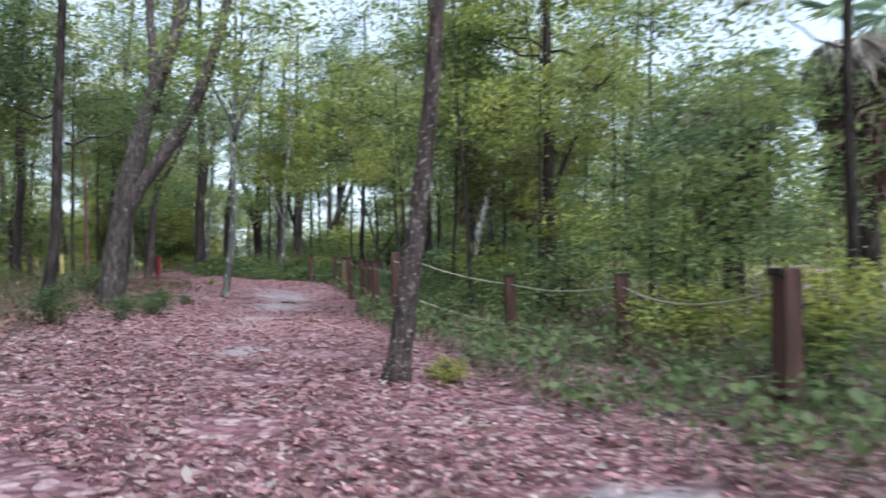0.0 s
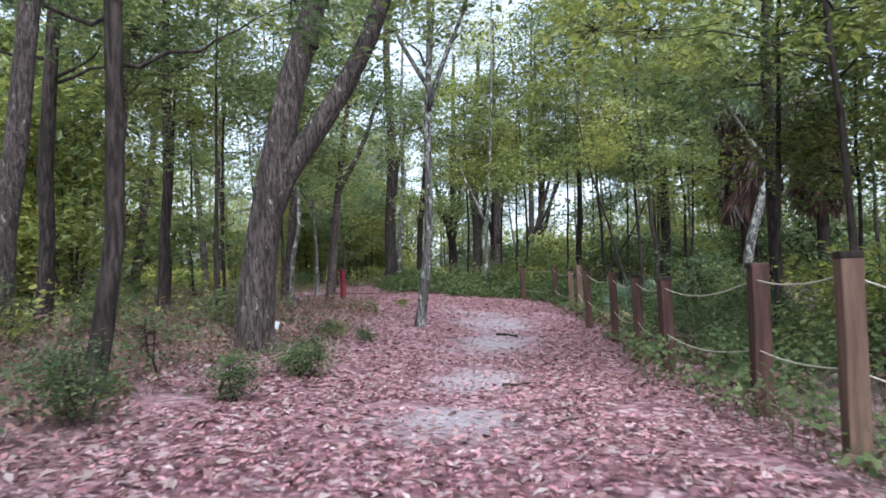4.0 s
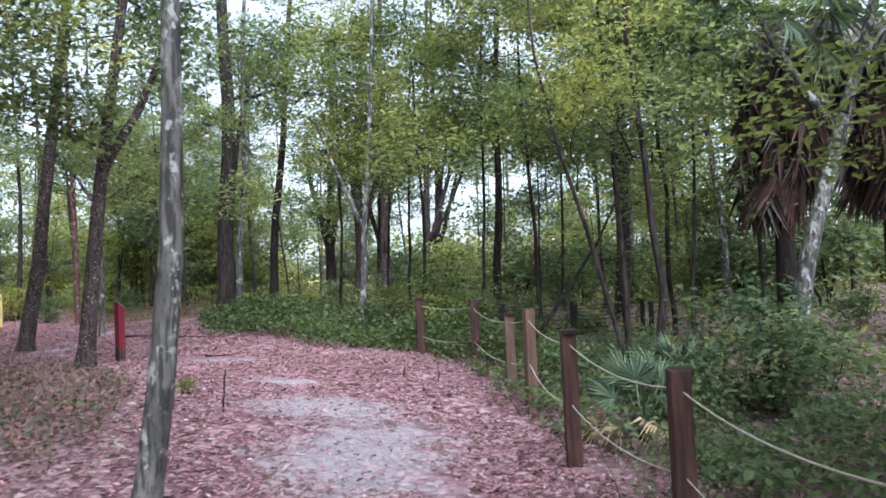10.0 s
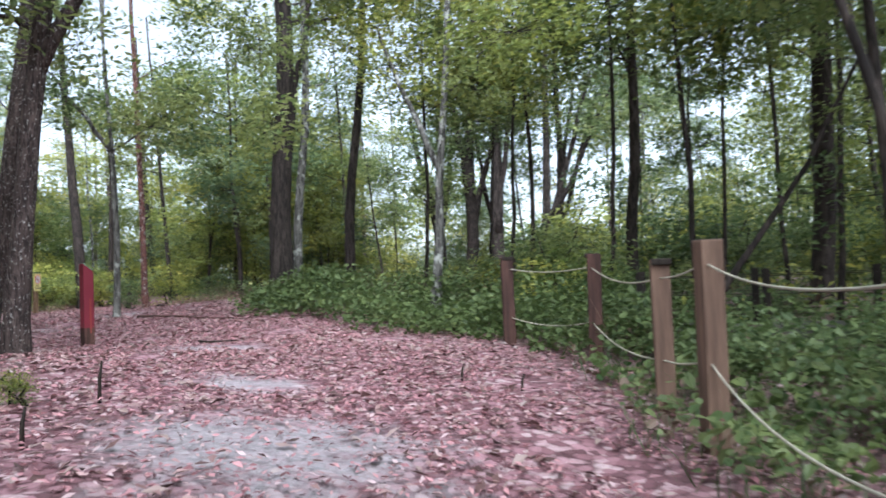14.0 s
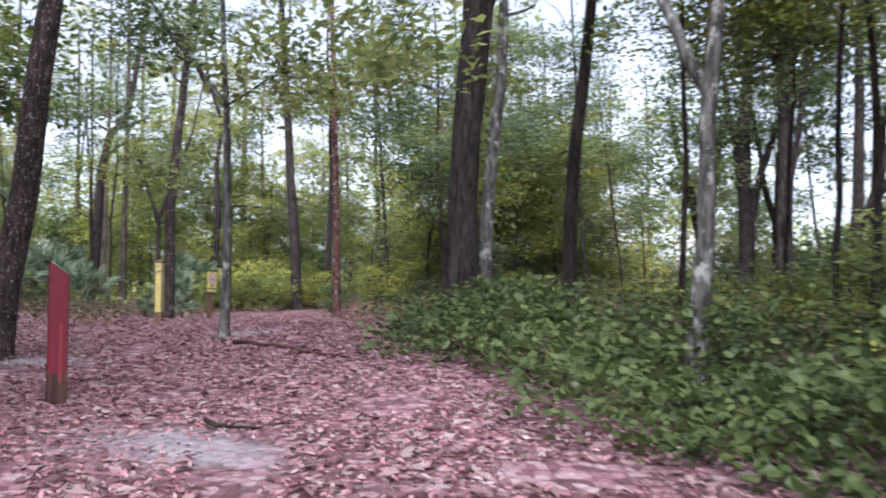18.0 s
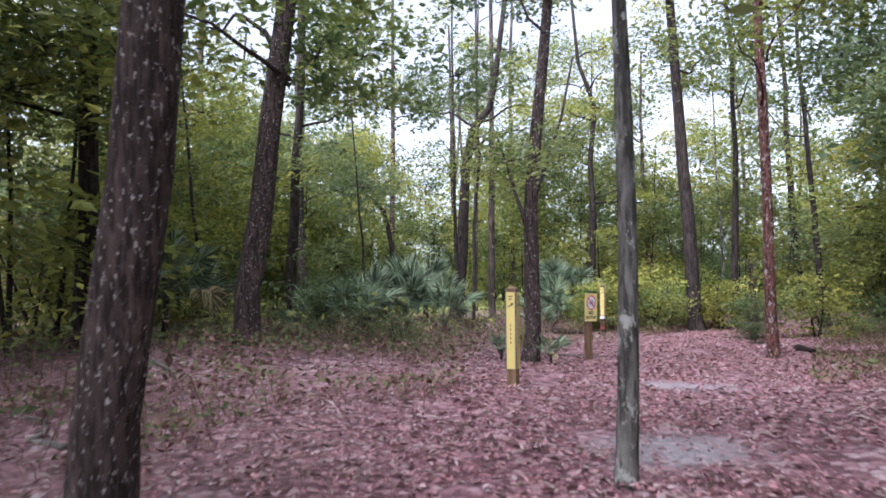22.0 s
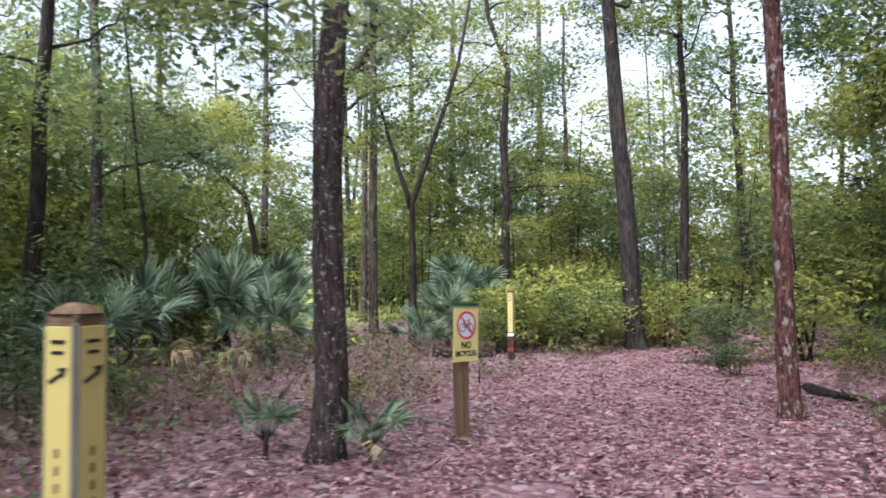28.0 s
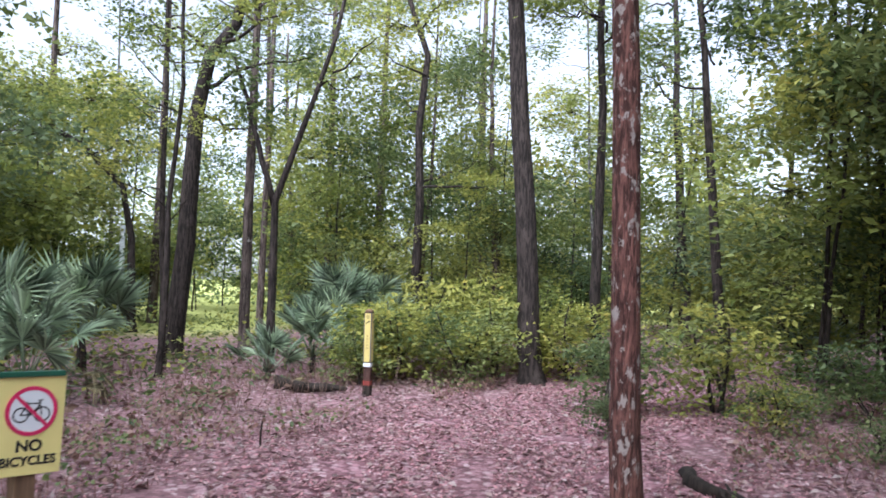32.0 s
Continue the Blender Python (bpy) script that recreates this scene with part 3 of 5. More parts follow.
tree(-11.91, 20.92, 0.30, .057, -.007, 14, "dark", ("dark", "mid"), 4, 7, 2.2, 1.1, 10)
tree(-11.56, 29.35, 0.36, h=14, kind="spot", leaf=("mid", "dark"), low=3.8, count=15, spread=3.0, seed=13, limbs=4,
     line=[(0, 0, 0), (.15, 0, 1.5), (.32, 0, 3), (.5, .1, 4.6), (.9, .1, 7), (1.2, .1, 10), (1.4, .1, 14)], forks=((3.4, (1.9, .4, 6.8), .10),))
tree(-12.3, 37.7, 0.62, .03, -.01, 16, "dark", ("mid", "mid_y", "fine"), 4, 20, 3.2, 1.2, 15, forks=((2.0, (.9, .3, 7.5), .13),), label="dark double-stemmed tree with ivy-like leaves on its trunk")
tree(-12.0, 37.9, 0.26, .06, .0, 13, "grey", ("mid", "dark"), 4, 6, 2, 1.1, 16)
# grey tree by the bend; extra crown clumps added to shade the ground cover
tree(-7.37, 34.0, 0.22, h=12, kind="grey", leaf=("mid", "fine_y"), low=3.4, count=16, spread=3.0, seed=17,
     line=[(0, 0, 0), (.05, 0, .6), (.13, 0, 1.4), (.16, 0, 2.4), (.32, 0, 4), (.5, .1, 7), (.7, .1, 12)], forks=((2.6, (-1.1, .6, 5.4), .06),))
# far trunks that fork like a V
for fx, fy, fd, a, b, sd in ((-15.2, 61.5, .75, -1.6, 1.3, 20), (-13.2, 59.8, .8, -.6, 2.0, 21), (-10.57, 54.5, .62, .2, .9, 22), (-8.6, 55.5, .5, 2.3, 3.4, 23),
                             (-12.3, 62.0, .6, .4, -.9, 24), (-8.2, 58.2, .5, .8, 2.0, 25)):
    tree(fx, fy, fd, .03, 0, 17, "dark", ("dark", "mid"), 8, 7, 3.5, 1.6, sd, forks=((2.0 + fd, (a, .3, 9.5), fd * .3), (2.6, (b, -.3, 9.0), fd * .26)))
tree(-0.9, 36.5, 0.46, .018, -.024, 15, "dark", ("mid", "mid_y"), 4, 8, 2.6, 1.2, 31)
tree(-1.43, 27.73, 0.17, h=11, kind="dark", leaf=("fine", "fine_y"), low=3, count=8, spread=2.0, seed=32,
     line=[(0, 0, 0), (.05, 0, .9), (.12, 0, 1.5), (.0, 0, 2.4), (-.08, 0, 3.6), (-.25, .1, 5.4), (-.2, .1, 8), (0, 0, 11)])
tree(0.81, 22.58, 0.30, -.002, -.028, 13, "dark", ("fine_y", "mid"), 3, 8, 2.3, 1.0, 33)
tree(0.95, 29.0, 0.38, h=10, kind="grey", leaf=("fine_y", "mid_y"), low=5, count=6, spread=2.2, seed=34, limbs=2,
     line=[(0, 0, 0), (.1, 0, .9), (.27, 0, 2.0), (.6, .03, 3.1), (.9, .06, 4.1), (1.4, .1, 5.6), (1.9, .15, 7.4), (2.2, .2, 10)], forks=((4.0, (-.75, 0, 6.9), .07),), label="leaning pale grey trunk with a forked limb")
tree(-1.98, 26.2, 0.09, h=7, kind="dark", leaf=("fine_y", "fine"), low=3, count=5, spread=1.4, seed=35, size=.8, limbs=3, flare=.2,
     line=[(0, 0, 0), (-.2, 0, 1.0), (-.55, 0, 2.4), (-.9, 0, 3.6), (-1.15, 0, 4.8), (-1.3, 0, 7)], label="thin leaning sapling beside the rope fence")
tree(-3.4, 30.9, 0.12, h=4, kind="dark", leaf=("fine",), low=3, count=2, spread=.7, seed=36, size=.7, limbs=1, flare=.2,
     line=[(0, 0, 0), (.35, 0, .7), (.85, 0, 1.4), (1.4, 0, 2.2), (1.75, 0, 2.9), (2.1, 0, 3.6)], label="thin trunk leaning far over beside the boardwalk")
tree(-24.47, 31.7, 0.44, .054, .014, 15, "dark", ("mid_y", "mid"), 3.3, 15, 3.0, 1.2, 40)
tree(-21.25, 38.52, 0.30, .045, .04, 13, "spot", ("mid", "cool"), 3, 10, 1.9, 1.0, 41)
tree(-31.45, 37.34, 0.36, .045, .009, 15, "dark", ("mid_y", "mid"), 4.0, 13, 2.5, 1.3, 44)
tree(-29.04, 50.39, 0.56, -.035, -.055, 18, "dark", ("mid", "cool"), 8, 6, 3, 1.4, 45, wob=.02, flare=1.1, label="tall dark straight trunk with flared roots at the trail's bend")
tree(-20.76, 43.95, 0.28, -.006, -.03, 16, "red", ("mid", "fine_y"), 4.6, 9, 2.9, 1.2, 46, wob=.02)
tree(-22.25, 33.95, 0.44, .10, .08, 16, "spot", ("mid_y", "mid"), 4.2, 12, 2.8, 1.2, 47, wob=.03)
tree(-14.33, 34.62, 0.17, h=9, kind="grey", leaf=("mid",), low=4, count=4, spread=1.6, seed=48, limbs=2,
     line=[(0, 0, 0), (.03, 0, .7), (.05, 0, 1.6), (.02, 0, 2.6), (.0, 0, 3.2), (-.1, 0, 4.4), (-.2, 0, 6), (-.2, 0, 9)],
     forks=((3.35, (-.75, -.8, 4.9), .055), (3.4, (.7, .8, 4.2), .022)), label="slender lichen-spotted trunk with an arching limb")
tree(-14.2, 31.42, 0.35, .095, .07, 15, "spot", ("mid", "mid_y"), 6, 6, 2.4, 1.2, 49, wob=.03, label="scaly reddish-brown trunk flecked with pale lichen")
tree(-35.4, 44.7, 0.58, h=13, kind="dark", leaf=("mid_y", "mid"), low=5, count=3, spread=2.6, seed=50,
     line=[(0, 0, 0), (.1, .1, 1.2), (.2, .2, 2.6), (.24, .24, 4.2), (.3, .3, 5.8), (.5, .5, 7.2), (.95, .95, 7.95), (1.1, 1.1, 8.8), (1.5, 1.5, 13)], label="dark bent trunk with a hollow at its foot")
tree(-34.2, 44.2, 0.18, .024, -.024, 12, "dark", ("mid_y",), 3, 3, 2, 1.1, 51)
tree(-32.6, 46.02, 0.24, h=9, kind="dark", leaf=("mid_y", "mid"), low=5, count=4, spread=1.8, seed=52, limbs=2,
     line=[(0, 0, 0), (0, 0, 1.2), (.02, 0, 2.4), (.0, 0, 3.7), (.33, .33, 5.0), (.58, .58, 5.95), (.9, .9, 7.3), (1.2, 1.2, 9.4)], forks=((3.6, (-.75, -.75, 6.9), .075),), label="dark young tree forked at head height")
tree(-38.24, 53.4, 0.42, h=16, kind="dark", leaf=("mid", "mid_y"), low=5, count=8, spread=2.6, seed=53,
     line=[(0, 0, 0), (0, 0, 2), (.05, .05, 4.5), (-.05, 0, 7), (.15, .15, 9.5), (-.35, -.4, 11.6), (-.6, -.7, 16)], forks=((5.0, (2.3, 1.2, 4.9), .05),))
for px, py, pd, sd in ((-50.3, 65.3, .72, 54), (-49.2, 58.2, .55, 55), (-36.2, 46.8, .32, 56), (-53.5, 44.2, .5, 57), (-47.5, 47.3, .42, 58), (-43, 49.9, .3, 59), (-46.0, 54.0, .4, 60), (-42.0, 36.5, .4, 61)):
    tree(px, py, pd, .015, 0, 19, "pine", ("mid", "mid_y"), 7, 5, 3, 1.4, sd, wob=.02, name="pine_tree")
tree(-34.0, 62.0, 0.42, -.02, -.05, 16, "dark", ("mid", "cool"), 6, 8, 3, 1.4, 62)
tree(-30.6, 66.2, 0.35, .009, -.02, 16, "dark", ("mid", "cool"), 6, 8, 3, 1.4, 63)
tree(-27.1, 54.4, 0.28, -.021, -.06, 14, "dark", ("mid", "cool"), 5, 8, 2.6, 1.3, 64)
tree(-42.8, 45.5, 0.33, h=10, kind="dark", leaf=("mid_y",), low=4, count=7, spread=2.6, seed=65,
     line=[(0, 0, 0), (-.05, -.05, 1.5), (-.1, -.1, 3), (-.3, -.4, 4.7), (-1.1, -1.5, 6.0), (-2.4, -3.0, 7.1), (-3.4, -4.2, 7.6)], label="dark trunk arching far to one side")
tree(-32.0, 64.7, 0.28, .033, -.012, 14, "dark", ("mid",), 5, 7, 2.6, 1.3, 66)
tree(-11.9, 40.95, 0.34, .073, -.004, 15, "dark", ("fine", "fine_y"), 5.0, 8, 2.4, 1.2, 67)
tree(-29.2, 52.4, 0.30, .021, -.024, 15, "dark", ("mid_y",), 5, 7, 2.4, 1.2, 68)

tree(-4.3, 38.3, 0.30, .035, -.02, 13, "dark", ("far", "far_d"), 4, 7, 2.2, 1.3, 69)

tree(-9.95, 23.4, 0.13, .01, .01, 10, "grey", ("fine", "mid"), 4.0, 7, 1.8, 1.1, 71, wob=.08)
tree(-32.2, 43.6, 0.15, .02, .01, 11, "dark", ("mid_y", "fine_y"), 3.0, 3, 1.8, 1.0, 70)


def clear_view(x, y):
    """Keep open: the strips towards the meadow and the pole."""
    s = min(max(((x + 24) * -28 + (y - 42) * 9.5) / (28 ** 2 + 9.5 ** 2), 0), 1)
    u = min(max(((x + 16.5) * -29.3 + (y - 38) * 7.75) / (29.3 ** 2 + 7.75 ** 2), 0), 1)
    pole_line = math.hypot(x + 16.5 + 29.3 * u, y - 38 - 7.75 * u) < 1.3
    return pole_line or math.hypot(x + 24 + 28 * s, y - 42 - 9.5 * s) < 1.3 + 1.5 * s


def sparse(x, y):
    """The thin stretch of woods beyond the bend, where the sky shows between the trunks."""
    return y > 40 and (-15.5 if y < 47 else -19) < x < 3 - (y - 40) * .1


def in_view(x, y):
    """Rough outline of what can be seen from the trail; the rest is planted thinly."""
    left = 14 - x - 12 if x > -28 else 30
    return y > 1.7 * x - 2 and (y > left or (x > -12 and y > 4 - x * .9)) and y > 5


def glade(x, y):
    """Open ground to the east, where the sky shows over the palms."""
    return x > 4.5 and 1.65 * x - 2 < y < 3.3 * x


# the woods behind: many trees at random, off the trail
rnd0 = np.random.RandomState(77)
made = 0
for attempt in range(9000):
    if made == 62:
        break
    x, y = rnd0.uniform(-66, 26), rnd0.uniform(-16, 86)
    d = float(off_trail(x, y))
    if not in_view(x, y) and rnd0.uniform() > .12 or sparse(x, y) and rnd0.uniform() > .5:
        continue
    if x > 4 and y < 28 and made % 4:
        continue
    if d < 9 or d > 45 or clear_view(x, y) or min((x - a) ** 2 + (y - b) ** 2 for a, b in PLACED) < 5.0:
        continue
    kind = ("dark", "dark", "grey", "pine", "oak")[rnd0.randint(5)]
    leafy = (("far", "far_d"), ("far", "far_y"), ("far_c", "far"), ("far_y",))[rnd0.randint(4)]
    if glade(x, y):
        made += 1
        continue
    tree(x, y, rnd0.uniform(.16, .42), rnd0.normal(0, .05), rnd0.normal(0, .04), rnd0.uniform(11, 18), kind, leafy, 4.0, 9 if x < -24 and y > 34 else 11, 2.8, 1.5 if x < -24 and y > 34 else 1.7, made, limbs=3)
    made += 1

# young trees that fill the middle storey
rnd2 = np.random.RandomState(78)
made = 0
for attempt in range(9000):
    if made == 104:
        break
    x, y = rnd2.uniform(-62, 22), rnd2.uniform(-12, 82)
    d = float(off_trail(x, y))
    if not in_view(x, y) and rnd2.uniform() > .06 or sparse(x, y) and rnd2.uniform() > .2:
        continue
    if x > 4 and y < 28 and made % 4:
        continue
    if d < 7.5 or d > 38 or clear_view(x, y) or min((x - a) ** 2 + (y - b) ** 2 for a, b in PLACED) < 1.5:
        continue
    near = d < 12
    leafy = ((("mid", "dark"), ("fine", "mid"), ("fine_y", "mid_y"), ("cool", "mid")) if near else (("far", "far_d"), ("far", "far_y"), ("far_c", "far"), ("far_y",)))[(2 if near else 1) if x < -20 and rnd2.uniform() < .5 else rnd2.randint(4)]
    hh = rnd2.uniform(3.8, 7.2) if x < -26 and y > 30 else rnd2.uniform(4.5, 9.5)
    if glade(x, y):
        made += 1
        continue
    tree(x, y, rnd2.uniform(.06, .13), rnd2.normal(0, .08), rnd2.normal(0, .08), hh, "dark", leafy, 1.4, 6 if near else 7, 1.5 if near else 1.9,
         rnd2.uniform(.8, 1.1) if near else rnd2.uniform(1.2, 1.7), made, limbs=2, name="young_tree", flare=.2,
         label="slim young tree with thin leafy branches in the understory")
    made += 1
for seed, n, x0, x1, y0, y1 in ((81, 30, -52, -29.5, 29, 49), (82, 15, -28, -20.5, 49, 61), (85, 9, -76, -60, 46, 72), (83, 18, -36, -21, 57, 70), (84, 12, -24, -11, 22, 34)):
    rnd2 = np.random.RandomState(seed)
    made = 0
    for attempt in range(3000):
        if made == n:
            break
        x, y = rnd2.uniform(x0, x1), rnd2.uniform(y0, y1)
        if math.hypot(x + 36.5, y - 42) < 5.5:
            continue
        if off_trail(x, y) < (8 if y < 53 and x > -33 else 2.5) or clear_view(x, y) or min((x - a) ** 2 + (y - b) ** 2 for a, b in PLACED) < 1.2:
            continue
        leafy = (("far_y", "far"), ("far_y",), ("far_y", "far_d"), ("far_c", "far_y"))[rnd2.randint(4)]
        tree(x, y, rnd2.uniform(.06, .12), rnd2.normal(0, .08), rnd2.normal(0, .08), rnd2.uniform(3.4, 7.0) if x < -28 else rnd2.uniform(5.0, 9.0), "dark", leafy, 1.2, 8, 2.0, rnd2.uniform(1.2, 1.6), made + seed,
             limbs=2, name="young_tree", flare=.2, label="slim young tree with thin leafy branches in the understory")
        made += 1
for i, (x, y, hh) in enumerate(((-12.9, 25.2, 9), (-13.6, 23.6, 9.5), (-1.2, 33.6, 9), (-4.6, 36.4, 9.5), (-6.9, 38.8, 9), (-2.2, 39.6, 10), (-9.2, 39.5, 8.5), (-12.4, 27.0, 9), (0.2, 19.2, 8), (-16.0, 28.6, 9), (-8.2, 42.5, 10), (-22.5, 56.0, 11), (-24.5, 53.4, 10.5), (-26.6, 59.0, 11), (-19.6, 27.2, 9), (-23.0, 29.2, 9.5), (-26.5, 30.6, 9), (-21.6, 24.6, 10), (-17.4, 24.8, 9.5))):
    tree(x, y, .12, .04, -.02, hh, "dark", ("fine", "mid", "fine_y"), 4.2, 9, 2.2, 1.25, 950 + i, limbs=4, name="young_tree", flare=.3, label="young tree with a light feathery green crown")
for i, (x, y) in enumerate(((-20.9, 29.2), (-24.2, 27.9))):
    tree(x, y, .2, .03, .02, 10, "dark", ("mid", "dark", "fine_y"), 3.4, 14, 2.6, 1.2, 980 + i, limbs=5, label="slim dark tree with a dense low crown")
# young trees just behind the fence
for i, (x, y, hh, leafy) in enumerate(((3.4, 12.2, 6.5, ("fine_y", "fine")), (1.9, 15.2, 7, ("fine", "mid_y")), (3.6, 20.0, 7, ("fine_y",)), (1.6, 19.6, 6, ("fine", "mid")),                                        (-.3, 30.8, 7, ("fine", "mid")), (4.6, 4.6, 5.5, ("fine_y",)), (4.2, 26.0, 7, ("mid", "fine")),
                                       (-10.5, 10.5, 6.5, ("mid", "fine")), (-9.2, 18.6, 6, ("mid", "fine")), (-10.8, 24.5, 7, ("mid", "fine")))):
    tree(x, y, .10, .03, .02, hh, "dark", leafy, 1.7, 8, 1.6, .95, 900 + i, limbs=3, name="young_tree", flare=.2, label="slim young tree with fine green sprays beside the trail")


# light crowns that arch over the fence side and the bend
for i, (x, y, hh, low) in enumerate(((2.6, 19.0, 8.5, 2.6), (-.2, 33.0, 10.5, 3.4), (2.2, 34.6, 10, 3.2), (-3.0, 35.2, 11.5, 5.6), (-6.3, 38.4, 11.5, 6.2),
                                     (-1.0, 39.5, 11.5, 6.0), (4.6, 29.2, 9.5, 3.2), (.6, 15.9, 7.5, 3.0))):
    tree(x, y, .13, -.03, -.02, hh, "dark", ("fine", "fine_y", "mid"), low, 15, 2.7, 1.25, 1200 + i, limbs=6, name="young_tree", flare=.3, label="young tree with a light feathery green crown")
tree(-1.75, 28.7, .13, -.03, -.02, 8.5, "dark", ("fine", "fine_y", "mid"), 3.0, 12, 1.6, 1.05, 1290, limbs=5, name="young_tree", flare=.3, label="young tree with a light feathery green crown")
# low bright growth before the palms
for i, (x, y, hh) in enumerate(((4.3, 10.8, 3.6), (5.7, 13.2, 4.2), (3.2, 10.0, 2.4))):
    tree(x, y, .07, .03, .02, hh, "dark", ("fine", "mid", "cool"), 1.1, 9, 1.2, .85, 1300 + i, limbs=3, name="young_tree", flare=.2, label="low young tree with fresh green leaves beside the fence")
# unseen trees added round the start of the trail; their high crowns shade the ground
for i, (x, y) in enumerate(((-5.2, -1.5), (4.8, -1.2), (-3.6, -6.5), (3.6, -7.5), (-8.5, 3.4), (-6.0, 5.6), (0.4, -11.5), (7.4, 2.6), (-10.5, -3.0))):
    tree(x, y, .3, -.03 * np.sign(x), .02, 13, ("dark", "oak", "grey")[i % 3], ("mid", "fine", "mid_y"), 6.2, 12, 3.6, 1.6, 1330 + i, limbs=4)
# tall crowns along the last stretch
for i, (x, y, hh) in enumerate(((-22.0, 52.2, 13), (-19.4, 50.6, 12), (-18.0, 45.6, 9), (-24.6, 56.4, 13), (-17.0, 53.0, 13), (-21.0, 58.6, 13))):
    tree(x, y, .2, -.02, -.02, hh, "dark", ("mid", "cool", "mid_y"), 3.2, 15, 2.8, 1.35, 1230 + i, limbs=5, label="slim dark tree with a dense low crown")
# yellow-green thicket before the meadow
for i, (x, y, hh) in enumerate(((-40.0, 40.2, 7.5), (-43.8, 42.6, 8), (-38.6, 48.9, 7), (-41.2, 51.8, 8), (-45.6, 53.2, 9), (-44.0, 57.0, 9), (-37.4, 56.2, 8), 
                                (-36.8, 34.4, 7.5), (-30.4, 33.2, 7), (-40.6, 35.2, 8), (-48.5, 46.4, 9), (-50.5, 55.5, 9), (-47.5, 41.0, 9), (-40.5, 46.4, 6.5))):
    if not clear_view(x, y):
        tree(x, y, .11, .03, .02, hh, "dark", ("far_y", "far_y", "far"), 1.7, 13, 2.3, 1.45, 1260 + i, limbs=3, name="young_tree", flare=.2, label="slim young tree with yellow-green leafy branches")


# ---- shrubs of the understory ----
def shrub(x, y, r, keys, seed, label="dense green understory shrub", stems=3):
    rnd = np.random.RandomState(seed)
    reach = float(off_trail(x, y))
    t = thing("shrub", x, y, gz(x, y), label, "shrub", "understory shrubs")
    for k in range(stems):
        far = np.array([rnd.uniform(-.5, .5) * r, rnd.uniform(-.5, .5) * r, r * rnd.uniform(.8, 1.5)])
        q = curve_points((0.05 * k, 0, -.05), far, 6, .04, rnd)
        v, f = tube(q, (.018 if r > 1 else .009) * (1 + r) * (1 - .7 * np.linspace(0, 1, 6)), 6)
        part("stem", raw("stem", v, f, M["bark_dark"], smooth=True), t)
        clump_part(t, keys[rnd.randint(len(keys))], far * (1, 1, .75), r * rnd.uniform(.7, 1.0), rnd, reach)
    clump_part(t, keys[rnd.randint(len(keys))], (0, 0, r * .45), r, rnd, reach)


for i, (x, y, r) in enumerate(((-3.0, 47.0, 1.6), (-.8, 50.5, 1.8), (.6, 44.6, 1.5), (-5.2, 52.5, 1.8), (2.0, 47.8, 1.7), (-7.4, 48.2, 1.5), (3.4, 42.2, 1.5), (-1.6, 43.4, 1.3))):
    shrub(x, y, r, (("far", "far_d"), ("far_d", "far"), ("far_y", "far"))[i % 3], 700 + i)
rnd1 = np.random.RandomState(91)
made = 0
for attempt in range(9000):
    if made == 190:
        break
    x, y = rnd1.uniform(-62, 22), rnd1.uniform(-8, 82)
    d = float(off_trail(x, y))
    if not in_view(x, y) and rnd1.uniform() > .04:
        continue
    if d < 6.5 or d > 38 or clear_view(x, y) or sparse(x, y) and rnd1.uniform() > .45:
        continue
    far = d > 13
    keys = ((("far", "far_d"), ("far_y", "far"), ("far_c", "far_d"), ("far_y",), ("far_d", "twiggy")) if far else (("mid", "dark"), ("mid_y", "mid"), ("cool", "dark"), ("mid_y",), ("mid", "twiggy")))[rnd1.randint(5)]
    shrub(x, y, rnd1.uniform(1.3, 2.2) if far else rnd1.uniform(.5, 1.1), keys, made, stems=3)
    made += 1


def far_woods():
    """The edge of the woods all round: many leaf sprays with an uneven top."""
    rnd = np.random.RandomState(6)
    n = 62000
    a = rnd.uniform(0.4, 3.9, n)
    r = rnd.uniform(47, 62, n)
    x, y = -16 + r * np.cos(a), 30 + (r + 6) * np.sin(a)
    top = 9.5 - 5.6 * np.exp(-((a - 1.42) / .22) ** 2) + 2.5 * np.exp(-((a - 2.75) / .4) ** 2) + 1.4 * np.sin(a * 9) + 1.6 * np.sin(a * 23 + 1) + 1.2 * np.sin(a * 51)
    z = 0.3 + rnd.uniform(0, 1, n) ** 1.25 * top
    ok = np.hypot((x + 54) / 16, (y - 52) / 7.5) > 1
    back = np.stack([rnd.uniform(-96, -76, 15000), rnd.uniform(34, 90, 15000), .3 + 13 * rnd.uniform(0, 1, 15000) ** 1.2], -1)
    v, f = leaves(np.vstack([np.stack([x, y, z], -1)[ok], back]), .5, .5, rnd)
    tagged(new("far_woods", raw("far_woods", v, f, [M["leaf_green"], M["leaf_yellow"], M["leaf_cool"]], rnd.randint(0, 3, len(f)))), "dark green edge of the woods far off", "woods", kind="stuff")


far_woods()


